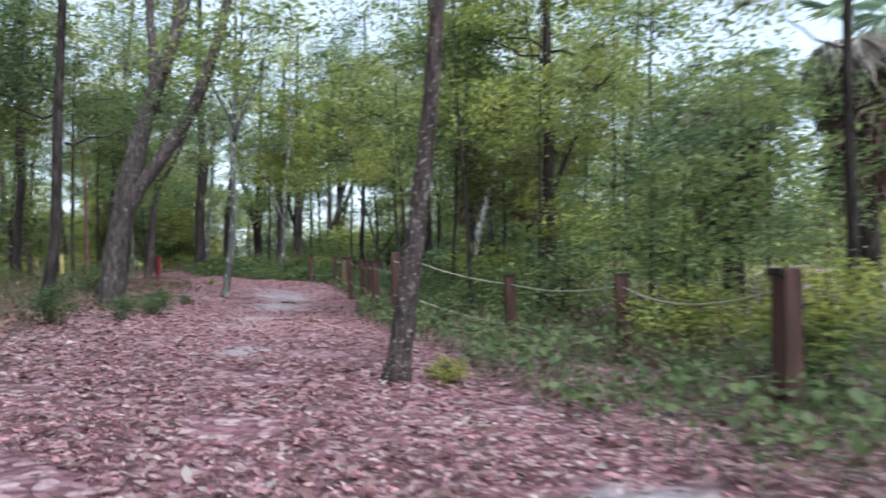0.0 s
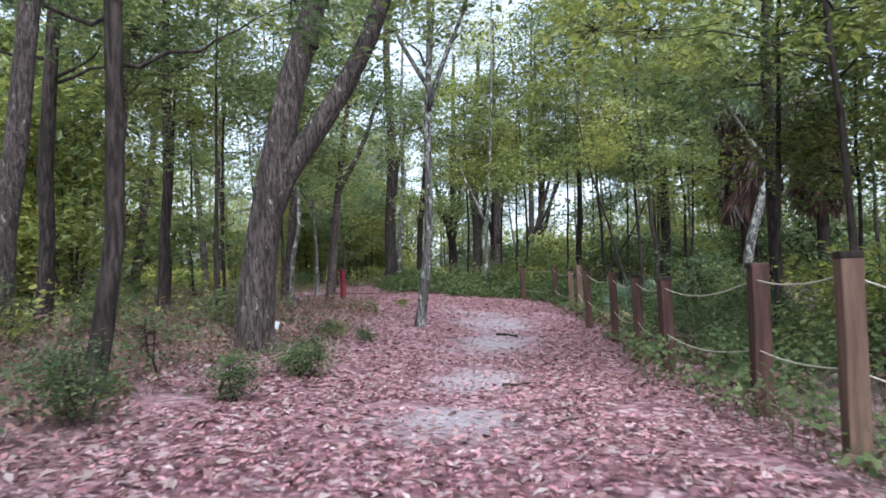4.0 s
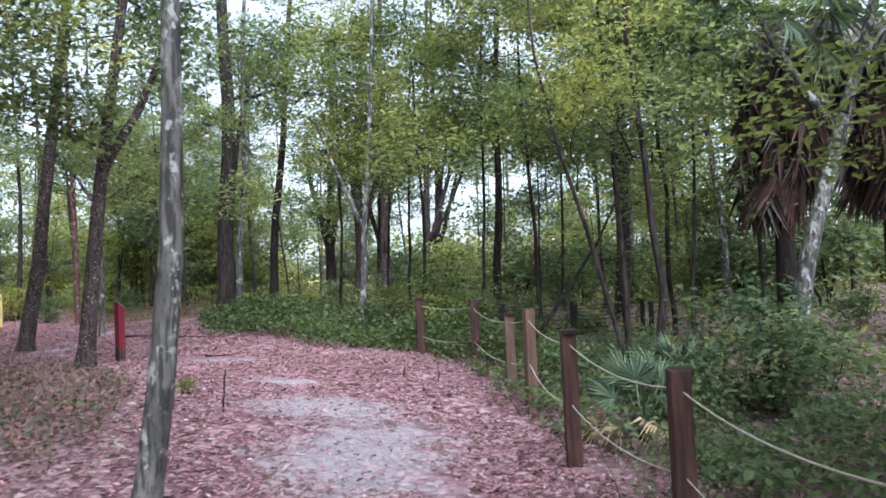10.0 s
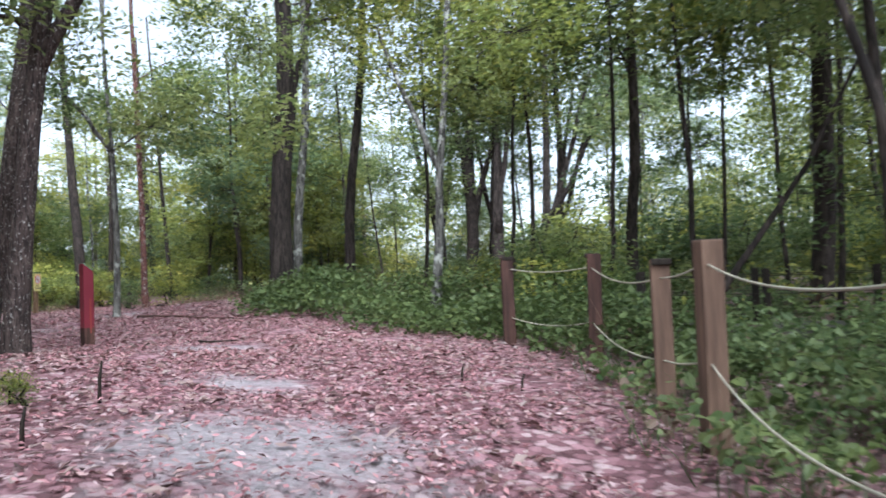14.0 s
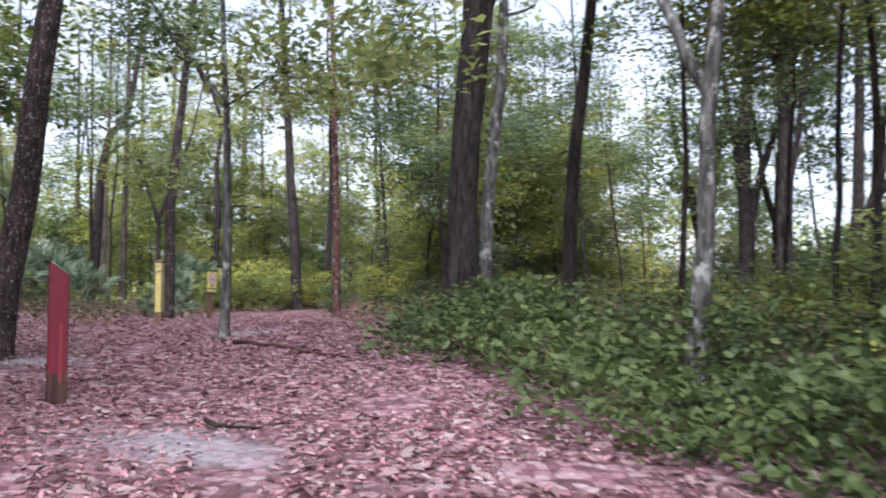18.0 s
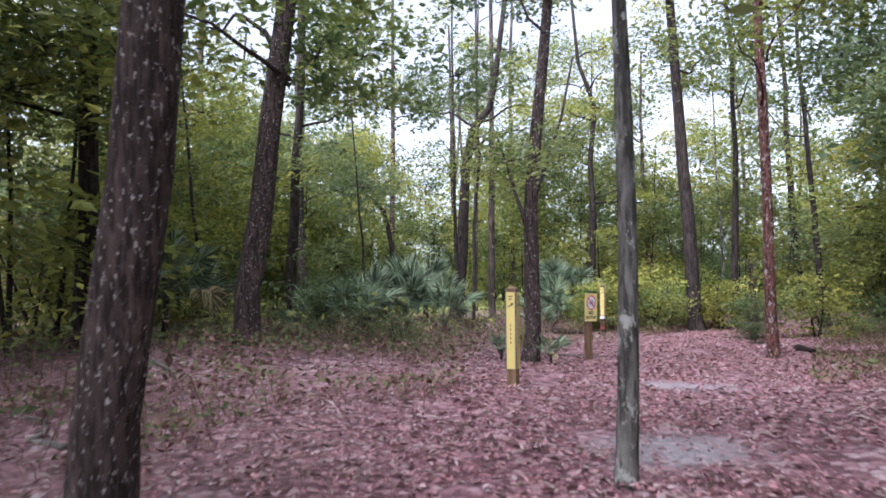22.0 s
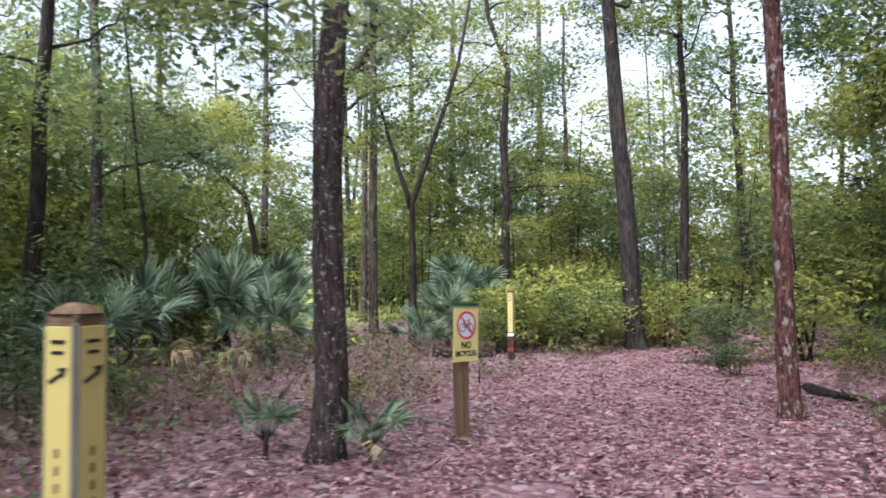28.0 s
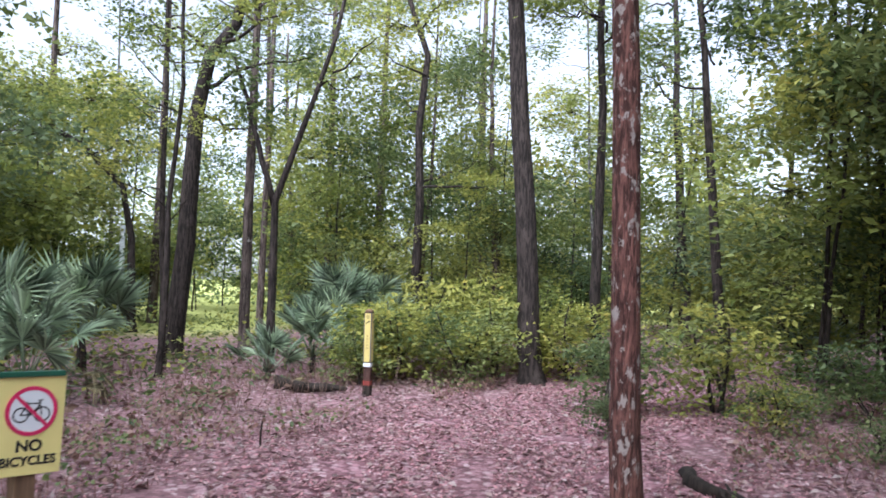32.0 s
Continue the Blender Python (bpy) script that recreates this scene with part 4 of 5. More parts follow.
def weeds(name, n, leaf, mat, seed, label, lo, hi, tall):
    """Knee-high growth under the trees, away from the trail."""
    rnd = np.random.RandomState(seed)
    x, y = rnd.uniform(-48, 12, 8 * n), rnd.uniform(4, 72, 8 * n)
    d = off_trail(x, y)
    ok = (d > lo + .8 * np.sin(x * .9) * np.sin(y * .8)) & (d < hi) & (y > 1.7 * x - 2) & (y > np.where(x > -28, 2 - x, 30))
    ok &= np.sin(x * .83 + 2 * np.sin(y * .6)) * np.sin(y * .77 + x * .3) > rnd.uniform(-1.2, .45, 8 * n)
    ok &= ~((np.abs(x + 20.5) < 1.9) & (np.abs(y - 43) < 3))
    x, y = x[ok][:n], y[ok][:n]
    hump = .55 + .45 * np.sin(x * 1.7 + 1.5 * np.sin(y * 1.2)) * np.sin(y * 1.5 + x * .4)
    z = height(x, y) + tall * hump * rnd.uniform(.05, 1, len(x))
    v, f = leaves(np.stack([x, y, z], -1), .5, leaf, rnd, .2, .5)
    tagged(new(name, raw(name, v, f, M[mat])), label, "undergrowth", kind="stuff")


weeds("undergrowth", 22000, .17, "leaf_green", 61, "green knee-high undergrowth beneath the trees", 6.0, 30, 1.0)
weeds("undergrowth", 12000, .17, "leaf_yellow", 62, "yellow-green sprays of undergrowth beneath the trees", 6.5, 30, 1.3)
weeds("undergrowth", 12000, .14, "leaf_dark", 63, "dark low weeds at the edge of the litter", 4.6, 12, .55)
weeds("dry_twigs", 8000, .16, "leaf_brown", 64, "brown dry stems and twigs at the edge of the litter", 4.2, 11, .5)

# ---- rope fence ----
def rope_mesh(points, r=0.0068, mat="rope"):
    v, f = tube(points, [r] * len(points), 7)
    return raw("rope", v, f, M[mat], smooth=True)


FENCE = ((2.42, 5.25), (2.15, 8.9), (1.0, 11.1), (-0.54, 11.7), (-0.85, 13.4), (-1.5, 16.75), (-1.86, 19.0), (-2.31, 21.5), (-2.95, 23.75),
         (-3.35, 26.5), (-3.63, 27.4), (-4.35, 29.95), (-5.48, 30.95))
fence = thing("rope_fence", *FENCE[0], gz(*FENCE[0]), "low fence of brown square wooden posts joined by two pale ropes", "fence")
fx0, fy0, fz0 = FENCE[0][0], FENCE[0][1], gz(*FENCE[0])
post_me = box_mesh("post", 0.15, 0.15, 1.65, M["wood_post"], 0.012)
tan_me = box_mesh("post", 0.14, 0.14, 1.65, M["wood_pale"], 0.012)
top_me = box_mesh("weathered_top", 0.154, 0.154, .05, M["wood_rot"], 0.012)
tan_top = box_mesh("weathered_top", 0.144, 0.144, .05, M["wood_rot"], 0.012)
rf = np.random.RandomState(8)
tops = []
for i, (px, py) in enumerate(FENCE):
    hgt = (1.12, 1.12, 1.12, 1.36, 1.32, 1.26, 1.32, 1.34, 1.36, 1.3, 1.16, 1.16, 1.1)[i]
    pz = gz(px, py)
    turn = (rf.uniform(-1, 1), rf.uniform(-1, 1), rf.uniform(-14, 14) + 8)
    part("post", tan_me if i in (3, 9, 10) else post_me, fence, pose(px - fx0, py - fy0, pz - fz0 + hgt - 1.65, *turn))
    part("weathered_top", top_me if i not in (3, 9, 10) else tan_top, fence, pose(px - fx0, py - fy0, pz - fz0 + hgt - .045, *turn))
    tops.append(np.array([px - fx0 - .02, py - fy0, pz - fz0 + hgt]))
for a, b in zip(tops[:-1], tops[1:]):
    span = np.linalg.norm(b - a)
    for drop in (.14, .74):
        q = curve_points(a - (0, 0, drop), b - (0, 0, drop), 14, 0.0, rf, .042 * span * rf.uniform(.6, 1.3))
        part("rope", rope_mesh(q), fence)

# ---- boardwalk beyond the fence ----
bw = thing("boardwalk", -2.4, 32.2, gz(-2.4, 32.2) + .09, "low grey timber boardwalk with cable rails among dark shrubs", "boardwalk")
for k in range(22):
    part("plank", box_mesh("plank", .13, 1.1, .035, M["wood_dim"], .004), bw, pose(-1.6 + .145 * k, 0, .33, 0, 0, rf.uniform(-.5, .5)))
for sy in (-.5, .5):
    part("beam", box_mesh("beam", 3.3, .06, .16, M["wood_dim"], .005), bw, pose(0, sy, .17))
    for k in range(3):
        part("post", box_mesh("post", .09, .09, 1.4, M["wood_rot"], .006), bw, pose(-1.5 + 1.5 * k, sy * 1.16, -.3))
    for zc in (.55, .8, 1.02):
        part("cable", rope_mesh(curve_points((-1.5, sy * 1.16, zc), (1.5, sy * 1.16, zc), 5, 0, rf, .01), .005, "wood_rot"), bw)

# ---- trail markers ----
def text_mesh(body, size, mat, deep=0.0015):
    cu = bpy.data.curves.new("lettering", "FONT")
    cu.offset = 0.03 * size
    cu.body, cu.size, cu.extrude, cu.align_x, cu.align_y = body, size, deep, "CENTER", "CENTER"
    ob = bpy.data.objects.new("lettering", cu)
    scene.collection.objects.link(ob)
    me = bpy.data.meshes.new_from_object(ob.evaluated_get(bpy.context.evaluated_depsgraph_get()))
    bpy.data.objects.remove(ob)
    me.materials.clear()
    me.materials.append(mat)
    return me


def yellow_marker(x, y, rz, h, low, label, lower="wood_tan"):
    t = thing("trail_marker", x, y, gz(x, y), label, "trail marker", "yellow trail markers", rz)
    part("post", box_mesh("post", .125, .125, h + .3, M[lower], .008), t, pose(0, 0, -.3))
    for k in range(4):
        b = part("panel", box_mesh("panel", .112, .012, h - low - .03, M["yellow"], .003), t, pose(0, 0, 0, 0, 0, 90 * k) @ pose(0, -.0675, low))
        part("pictogram", box_mesh("pictogram", .05, .003, .012, M["black"], .001), b, pose(0, -.0075, h - low - .12))
        part("pictogram", box_mesh("pictogram", .06, .003, .035, M["black"], .001), b, pose(0, -.0075, h - low - .085) @ Matrix.Diagonal((1, 1, .35, 1)))
        part("arrow", box_mesh("arrow", .075, .003, .014, M["black"], .001), b, pose(0, -.0075, h - low - .2, 0, -28, 0))
        part("arrow_head", raw("arrow_head", [(.028, -.0095, .03), (-.012, -.0095, .026), (.014, -.0095, -.006), (.028, -.0066, .03), (-.012, -.0066, .026), (.014, -.0066, -.006)],
                               [[0, 1, 2], [5, 4, 3], [0, 3, 4, 1], [1, 4, 5, 2], [2, 5, 3, 0]], M["black"]), b, pose(.012, 0, h - low - .19))
        for j in range(5):
            part("letter_bar", box_mesh("letter_bar", .014, .003, .03, M["wood_tan"], .001), b, pose(0, -.0075, h - low - .45 - .055 * j))
    for k in range(4):
        part("corner_strip", box_mesh("corner_strip", .026, .026, h - low - .02, M["wood_grey"], .004), t, pose(0, 0, 0, 0, 0, 90 * k) @ pose(.0575, .0575, low, 0, 0, 45))
    cap = bmesh.new()
    bmesh.ops.create_cube(cap, size=1.0)
    for v in cap.verts:
        s = .154 if v.co.z < 0 else .07
        v.co = Vector((v.co.x * s, v.co.y * s, (v.co.z + .5) * .046))
    bmesh.ops.bevel(cap, geom=cap.edges[:], offset=.014, segments=3, affect="EDGES")
    me = bpy.data.meshes.new("cap")
    cap.to_mesh(me)
    cap.free()
    me.materials.append(M["wood_tan"])
    part("cap", me, t, pose(0, 0, h))
    return t


yellow_marker(-18.44, 36.37, 37, 1.2, .22, "square yellow trail marker with arrows on a brown wooden foot")
ym = yellow_marker(-29.0, 46.42, 40, 1.52, .62, "yellow trail marker with white band and red foot", "wood_post")
part("band", box_mesh("band", .134, .134, .07, M["white"], .003), ym, pose(0, 0, .53))
part("band", box_mesh("band", .131, .131, .08, M["orange"], .003), ym, pose(0, 0, .2))
part("foot", box_mesh("foot", .133, .133, .5, M["wood_rot"], .004), ym, pose(0, 0, -.3))

red = thing("red_post", -11.65, 30.73, gz(-11.65, 30.65) + .07, "dark red painted post with a slanted mint-green top", "post", rz=66)
part("post", box_mesh("post", .145, .135, 1.43, M["red_paint"], .008, .115), red, pose(0, 0, -.3))
# brown sleeve: the shade on the post's lower end put into the colour
part("foot", box_mesh("foot", .149, .139, .5, M["wood_post"], .006), red, pose(0, 0, -.3))
part("top_plate", box_mesh("top_plate", .16, .125, .006, M["mint"], .002), red, pose(0, 0, 1.077, 0, 38.0, 0))
# thin sheet that makes one side of the post darker and browner
part("side_board", box_mesh("side_board", .006, .125, 1.0, M["wood_post"], .001), red, pose(.075, 0, 0))
part("stripe", box_mesh("stripe", .004, .02, .5, M["orange"], .001), red, pose(.02, -.0685, .12, 0, 0, 90))

# ---- no-bicycles sign ----
sg = thing("no_bicycles_sign", -21.72, 40.13, gz(-21.72, 40.13) + .15, "yellow no-bicycles sign on a short brown wooden post", "sign", rz=103)
part("post", box_mesh("post", .11, .11, .98, M["wood_tan"], .008), sg, pose(0, 0, -.3))
board = part("board", box_mesh("board", .345, .012, .53, M["sign_face"], .003), sg, pose(0, -.062, .585, 0, 2, 0))
part("top_rail", box_mesh("top_rail", .36, .035, .03, M["green_metal"], .004), sg, pose(0, -.062, 1.115, 0, 2, 0))


def ring(ro, ri, deep, mat, name, a0=0, a1=360, n=48):
    v, f = [], []
    for k in range(n + 1):
        a = radians(a0 + (a1 - a0) * k / n)
        for r, yy in ((ro, -deep), (ri, -deep), (ri, 0), (ro, 0)):
            v.append((r * math.cos(a), yy, r * math.sin(a)))
    for k in range(n):
        for j in range(4):
            f.append([4 * k + j, 4 * k + (j + 1) % 4, 4 * k + 4 + (j + 1) % 4, 4 * k + 4 + j])
    return raw(name, v, f, mat)


cz = .345
part("disc", ring(.118, .001, .002, M["white"], "disc"), board, pose(0, -.0062, cz))
part("ring", ring(.134, .113, .004, M["sign_red"], "ring"), board, pose(0, -.0062, cz))
for wx in (-.055, .055):
    part("wheel", ring(.042, .034, .0035, M["black"], "wheel", n=24), board, pose(wx, -.0062, cz - .02))
for (ax, az, bx, bz) in ((-.055, -.02, -.02, .04), (-.02, .04, .045, .04), (.055, -.02, .04, .055), (-.055, -.02, .0, -.02), (.0, -.02, .042, .035), (.0, -.02, -.025, .055), (.03, .055, .055, .058)):
    ln, an = math.hypot(bx - ax, bz - az), math.degrees(math.atan2(bz - az, bx - ax))
    part("bicycle_tube", box_mesh("bicycle_tube", ln, .0035, .007, M["black"], .0008), board, pose((ax + bx) / 2, -.0082, cz + (az + bz) / 2 - .0035, 0, -an, 0))
part("slash", box_mesh("slash", .235, .004, .019, M["sign_red"], .001), board, pose(0, -.0104, cz, 0, 45, 0) @ pose(0, 0, -.0095))
part("lettering", text_mesh("NO", .085, M["black"]), board, pose(0, -.0075, .155, 90, 0, 0))
part("lettering", text_mesh("BICYCLES", .068, M["black"]), board, pose(0, -.0075, .075, 90, 0, 0))

# small white plant tag on the bank, and a white pole far off
tg = thing("plant_tag", -7.25, 17.05, gz(-7.25, 17.05), "small white plastic tag on a thin stake", "tag")
part("stake", box_mesh("stake", .012, .012, .3, M["wood_tan"], .002), tg, pose(0, 0, -.05))
part("plate", box_mesh("plate", .07, .008, .12, M["pvc"], .003), tg, pose(0, 0, .24, -15, 12, 0))
pole = thing("pole", -45.8, 45.75, gz(-45.8, 45.75), "slim white pole standing among the trees", "pole")
v, f = tube([(0, 0, -.2), (0, 0, 1.5), (0, 0, 3.6)], [.09, .09, .085], 12)
part("shaft", raw("shaft", v, f, M["pvc"], smooth=True), pole)

# ---- palms ----
def fan_mesh(name, mat, blades, reach, spread, seed, droop=0.3):
    """A palm fan: stalk along +x, folded blades round its end."""
    rnd = np.random.RandomState(seed)
    v, f = [(0, 0, 0)], []
    for k in range(blades):
        a = radians(-spread / 2 + spread * k / (blades - 1))
        L = reach * (0.75 + 0.25 * math.cos(a)) * rnd.uniform(.85, 1.05)
        d = np.array([math.cos(a), math.sin(a), 0])
        s = np.array([-math.sin(a), math.cos(a), 0])
        w = reach * 0.034
        dz = rnd.uniform(.5, 1.3) * droop
        b = len(v)
        v += [tuple(d * L * .5 + s * w + (0, 0, .03)), tuple(d * L * .5 - s * w + (0, 0, .03)), tuple(d * L * .5 + (0, 0, -.02)), tuple(d * L * (1 - dz * .25) + (0, 0, -L * dz))]
        f += [[0, b + 2, b], [0, b + 1, b + 2], [b, b + 2, b + 3], [b + 2, b + 1, b + 3]]
    tones = np.repeat(rnd.randint(0, 3, blades), 4)
    return raw(name, v, f, [M[mat], M[mat + "_deep"], M[mat + "_pale"]], tones)


FANS = {"frond": [fan_mesh("frond", "frond", 22, .8, 230, k, .08) for k in range(3)],
        "frond_dead": [fan_mesh("frond", "frond_dead", 14, .7, 130, 5 + k, .7) for k in range(2)],
        "frond_silver": [fan_mesh("frond", "frond_silver", 16, .8, 150, 7 + k, .5) for k in range(2)],
        "frond_brown": [fan_mesh("frond", "frond_brown", 20, .9, 46, 9 + k, .25) for k in range(2)]}
sv, sf = tube([(0, 0, 0), (.5, 0, .0), (1, 0, 0)], [.014, .01, .007], 6)
STALK = raw("stalk", sv, sf, M["frond"], smooth=True)


def palmetto(x, y, n, size, seed, dead=0, lift=0.0):
    rnd = np.random.RandomState(seed)
    t = thing("palmetto", x, y, gz(x, y), "saw palmetto with stiff blue-green fans" + (", some dry and yellow" if dead else ""), "palmetto", "palmettos", rnd.uniform(0, 360))
    v, f = tube([(0, 0, -.1), (0, 0, .1 + lift * .5), (.03, 0, .2 + lift)], [.075 * size, .07 * size, .05 * size], 8, .1, seed)
    part("trunk", raw("trunk", v, f, M["bark_dark"], smooth=True), t)
    for k in range(n + dead):
        az = 360 * k / (n + dead) + rnd.uniform(-20, 20)
        el = rnd.uniform(30, 82) if k < n else rnd.uniform(-10, 20)
        ln = size * rnd.uniform(.6, 1.0)
        base = pose(0, 0, .12 + lift, 0, -el, 0)
        base = pose(0, 0, 0, 0, 0, az) @ base
        part("stalk", STALK, t, base @ Matrix.Diagonal((ln, 1, 1, 1)))
        key = "frond" if k < n else "frond_dead"
        part("frond", FANS[key][rnd.randint(len(FANS[key]))], t, base @ pose(ln, 0, 0, rnd.uniform(-50, 50), rnd.uniform(-12, 22), 0) @ Matrix.Diagonal((size * .8, size * .8, size * .8, 1)))


for i, (x, y, n, s, dead, lift) in enumerate((
        (-2.12, 24.85, 5, .66, 6, 0), (-1.3, 26.6, 8, .8, 2, 0), (-25.9, 33.2, 12, 1.2, 3, .7), (-27.0, 34.0, 9, 1.1, 2, .4), (-29.5, 37.2, 10, 1.1, 2, 0),
        (-34.6, 48.6, 10, 1.5, 0, .6), (-30.6, 39.3, 9, 1.5, 1, .4), (-36.0, 50.0, 10, 1.5, 0, .7), (-35.0, 49.6, 9, 1.4, 1, .5), (-31.3, 40.8, 10, 1.6, 2, .5),
        (-30.3, 40.3, 9, 1.4, 3, .3), (-33.2, 42.4, 10, 1.6, 1, .5), (-32.3, 46.9, 10, 1.2, 1, .2), (-33.9, 48.2, 10, 1.3, 1, .3), (-27.5, 58.9, 9, 1.1, 2, 0),
        (-31.4, 45.5, 8, .9, 1, 0), (-21.6, 38.15, 6, .4, 0, 0), (-21.05, 38.8, 6, .42, 1, 0), (-28.6, 38.4, 10, 1.3, 2, .3), (-27.2, 37.6, 9, 1.1, 2, .1), (-29.2, 41.0, 9, 1.2, 2, .2))):
    palmetto(x, y, n + 3, s if i == 0 else .82 * s, 200 + i, dead, lift)


def sabal(x, y, h, seed):
    rnd = np.random.RandomState(seed)
    t = thing("sabal_palm", x, y, gz(x, y), "cabbage palm with a shaggy skirt of dead brown fronds", "palm", "cabbage palms")
    v, f = tube([(0, 0, -.2), (.02, 0, h * .5), (0, .03, h)], [.2, .17, .16], 12, .08, seed)
    part("trunk", raw("trunk", v, f, M["bark_dark"], smooth=True), t)
    for k in range(46):
        z = h - rnd.uniform(0, .8) * h * .55
        az = rnd.uniform(0, 360)
        part("dead_frond", FANS["frond_brown"][rnd.randint(2)], t, pose(0, 0, z, 0, 0, az) @ pose(.24, 0, 0, rnd.uniform(-40, 40), rnd.uniform(58, 84), 0) @ Matrix.Diagonal((1.6, 2.1, 1.6, 1)))
    for k in range(26):
        b = pose(0, 0, h + .1, 0, 0, rnd.uniform(0, 360)) @ pose(0, 0, 0, 0, rnd.uniform(10, 40), 0)
        part("dead_frond", FANS["frond_silver"][rnd.randint(2)], t, b @ pose(.55, 0, 0, rnd.uniform(-40, 40), rnd.uniform(20, 55), 0) @ Matrix.Diagonal((1.6, 1.4, 1.3, 1)))
    for k in range(18):
        az, el = rnd.uniform(0, 360), rnd.uniform(-45, 60)
        b = pose(0, 0, h, 0, 0, az) @ pose(0, 0, 0, 0, -el, 0)
        part("stalk", STALK, t, b @ Matrix.Diagonal((1.1, 1.4, 1.4, 1)))
        part("frond", FANS["frond"][rnd.randint(3)], t, b @ pose(1.1, 0, 0, rnd.uniform(-40, 40), rnd.uniform(10, 50), 0) @ Matrix.Diagonal((1.15, 1.15, 1.15, 1)))


sabal(1.3, 30.3, 6.2, 1)
sabal(3.5, 31.0, 6.0, 2)
sabal(6.4, 16.8, 4.4, 3)
sabal(8.0, 14.2, 4.8, 4)


# ---- low broad-leaved cover by the bend ----
def cover(name, n, inside, box, leaf, tall, mat, seed, label):
    rnd = np.random.RandomState(seed)
    x, y = rnd.uniform(box[0], box[1], 6 * n), rnd.uniform(box[2], box[3], 6 * n)
    ok = inside(x, y)
    if inside is bend:
        s = (x + 6.2) * 0.57 + (y - 30.2) * 0.82
        ok &= rnd.uniform(0, 1, 6 * n) < .12 + .55 * np.clip(s - .3, 0, 1.6)
    ok &= ~((np.abs(x + 2.4) < 1.9) & (np.abs(y - 32.2) < .9)) & ~((np.abs(x + 2.6) < .9) & (np.abs(y - 31.3) < .9))
    x, y = x[ok][:n], y[ok][:n]
    hump = np.sin(x * 2.3 + np.sin(y * 1.4) * 2)
    if inside is bend:
        z = height(x, y) + tall * (0.08 + 0.92 * rnd.uniform(0, 1, len(x))) * (0.55 + 0.25 * hump + 0.2 * np.sin(x * 4.1 - y * 3.7))
    else:
        z = height(x, y) + tall * (0.25 + 0.75 * rnd.uniform(0, 1, len(x)) ** .7) * (0.65 + 0.35 * hump)
    v, f = broad_leaves(np.stack([x, y, z], -1), leaf, rnd)
    tagged(new(name, raw(name, v, f, M[mat])), label, "ground cover", kind="stuff")


def bend(x, y):
    s = (x + 6.2) * 0.57 + (y - 30.2) * 0.82
    edge = 0.30 * np.sin(x * 1.9) + 0.25 * np.sin(y * 2.7)
    u = (x + 6.2) * -0.82 + (y - 30.2) * 0.57
    wave = np.sin(x * 1.1 + y * .7) + .7 * np.sin(x * 2.3 - y * 1.9)
    return (s > .55 + edge + .02 * u * u * (u < 0)) & (s < 5.4 + 1.2 * wave - .04 * (u - 3) ** 2) & (u > -3.0 + .5 * wave) & (u < 9.0 + .8 * wave)


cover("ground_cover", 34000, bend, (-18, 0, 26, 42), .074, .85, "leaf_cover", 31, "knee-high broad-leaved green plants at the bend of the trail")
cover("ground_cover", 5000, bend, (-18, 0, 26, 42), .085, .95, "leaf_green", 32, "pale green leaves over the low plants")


def fence_side(x, y):
    d = 1e9 + 0 * x
    for (ax, ay), (bx, by) in zip(FENCE[:-1], FENCE[1:]):
        ex, ey = bx - ax, by - ay
        s = np.clip(((x - ax) * ex + (y - ay) * ey) / (ex * ex + ey * ey), 0, 1)
        d = np.minimum(d, np.hypot(x - ax - s * ex, y - ay - s * ey))
    return (x > -2.6 + (y - 17) * -.14 + .25 * np.sin(y * 2.1)) & (d < 3.5) & (off_trail(x, y) > 2.0) & (np.sin(x * 2.2 + y) * np.sin(y * 1.3 - x) > -.55)


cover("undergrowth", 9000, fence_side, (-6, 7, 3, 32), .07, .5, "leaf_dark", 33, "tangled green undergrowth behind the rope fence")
cover("undergrowth", 5000, fence_side, (-6, 7, 3, 32), .065, .6, "leaf_green", 34, "yellow-green sprigs among the undergrowth behind the fence")


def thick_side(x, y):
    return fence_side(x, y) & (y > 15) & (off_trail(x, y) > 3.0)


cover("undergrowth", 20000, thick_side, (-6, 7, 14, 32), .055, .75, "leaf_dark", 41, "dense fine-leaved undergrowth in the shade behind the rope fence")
cover("undergrowth", 7000, thick_side, (-6, 7, 14, 32), .05, .9, "leaf_green", 42, "fine green sprigs in the shade behind the rope fence")
cover("dry_twigs", 6000, fence_side, (-6, 7, 3, 32), .07, .35, "leaf_brown", 40, "brown dry sprigs and litter behind the rope fence")


def fence_foot(x, y):
    """Clumps of broad leaves round the foot of the pale posts."""
    near = 9.0 + 0 * x
    for cx, cy, r in ((-2.5, 26.9, .75), (-2.0, 26.2, .7), (-2.95, 26.0, .42), (-3.2, 27.9, .4), (-3.9, 28.7, .35), (-1.9, 27.9, .7)):
        near = np.minimum(near, np.hypot(x - cx, y - cy) / r)
    return near < 1 + .15 * np.sin(x * 9) * np.sin(y * 8)


cover("ground_cover", 750, fence_foot, (-4.5, -1, 25, 29.5), .095, .5, "leaf_cover", 43, "broad-leaved green seedlings round the foot of the fence posts")
cover("ground_cover", 300, fence_foot, (-4.5, -1, 25, 29.5), .085, .45, "leaf_green", 44, "yellow-green sprigs round the foot of the fence posts")


def bank(x, y):
    d = off_trail(x, y)
    return (d > 2.8) & (d < 8) & (x < TRAIL[4, 0] - .12 * (y - 16)) & (y < 27.5) & (np.sin(x * 1.3 + y * .7) * np.sin(y * 1.1 - x * .4) > -.5)


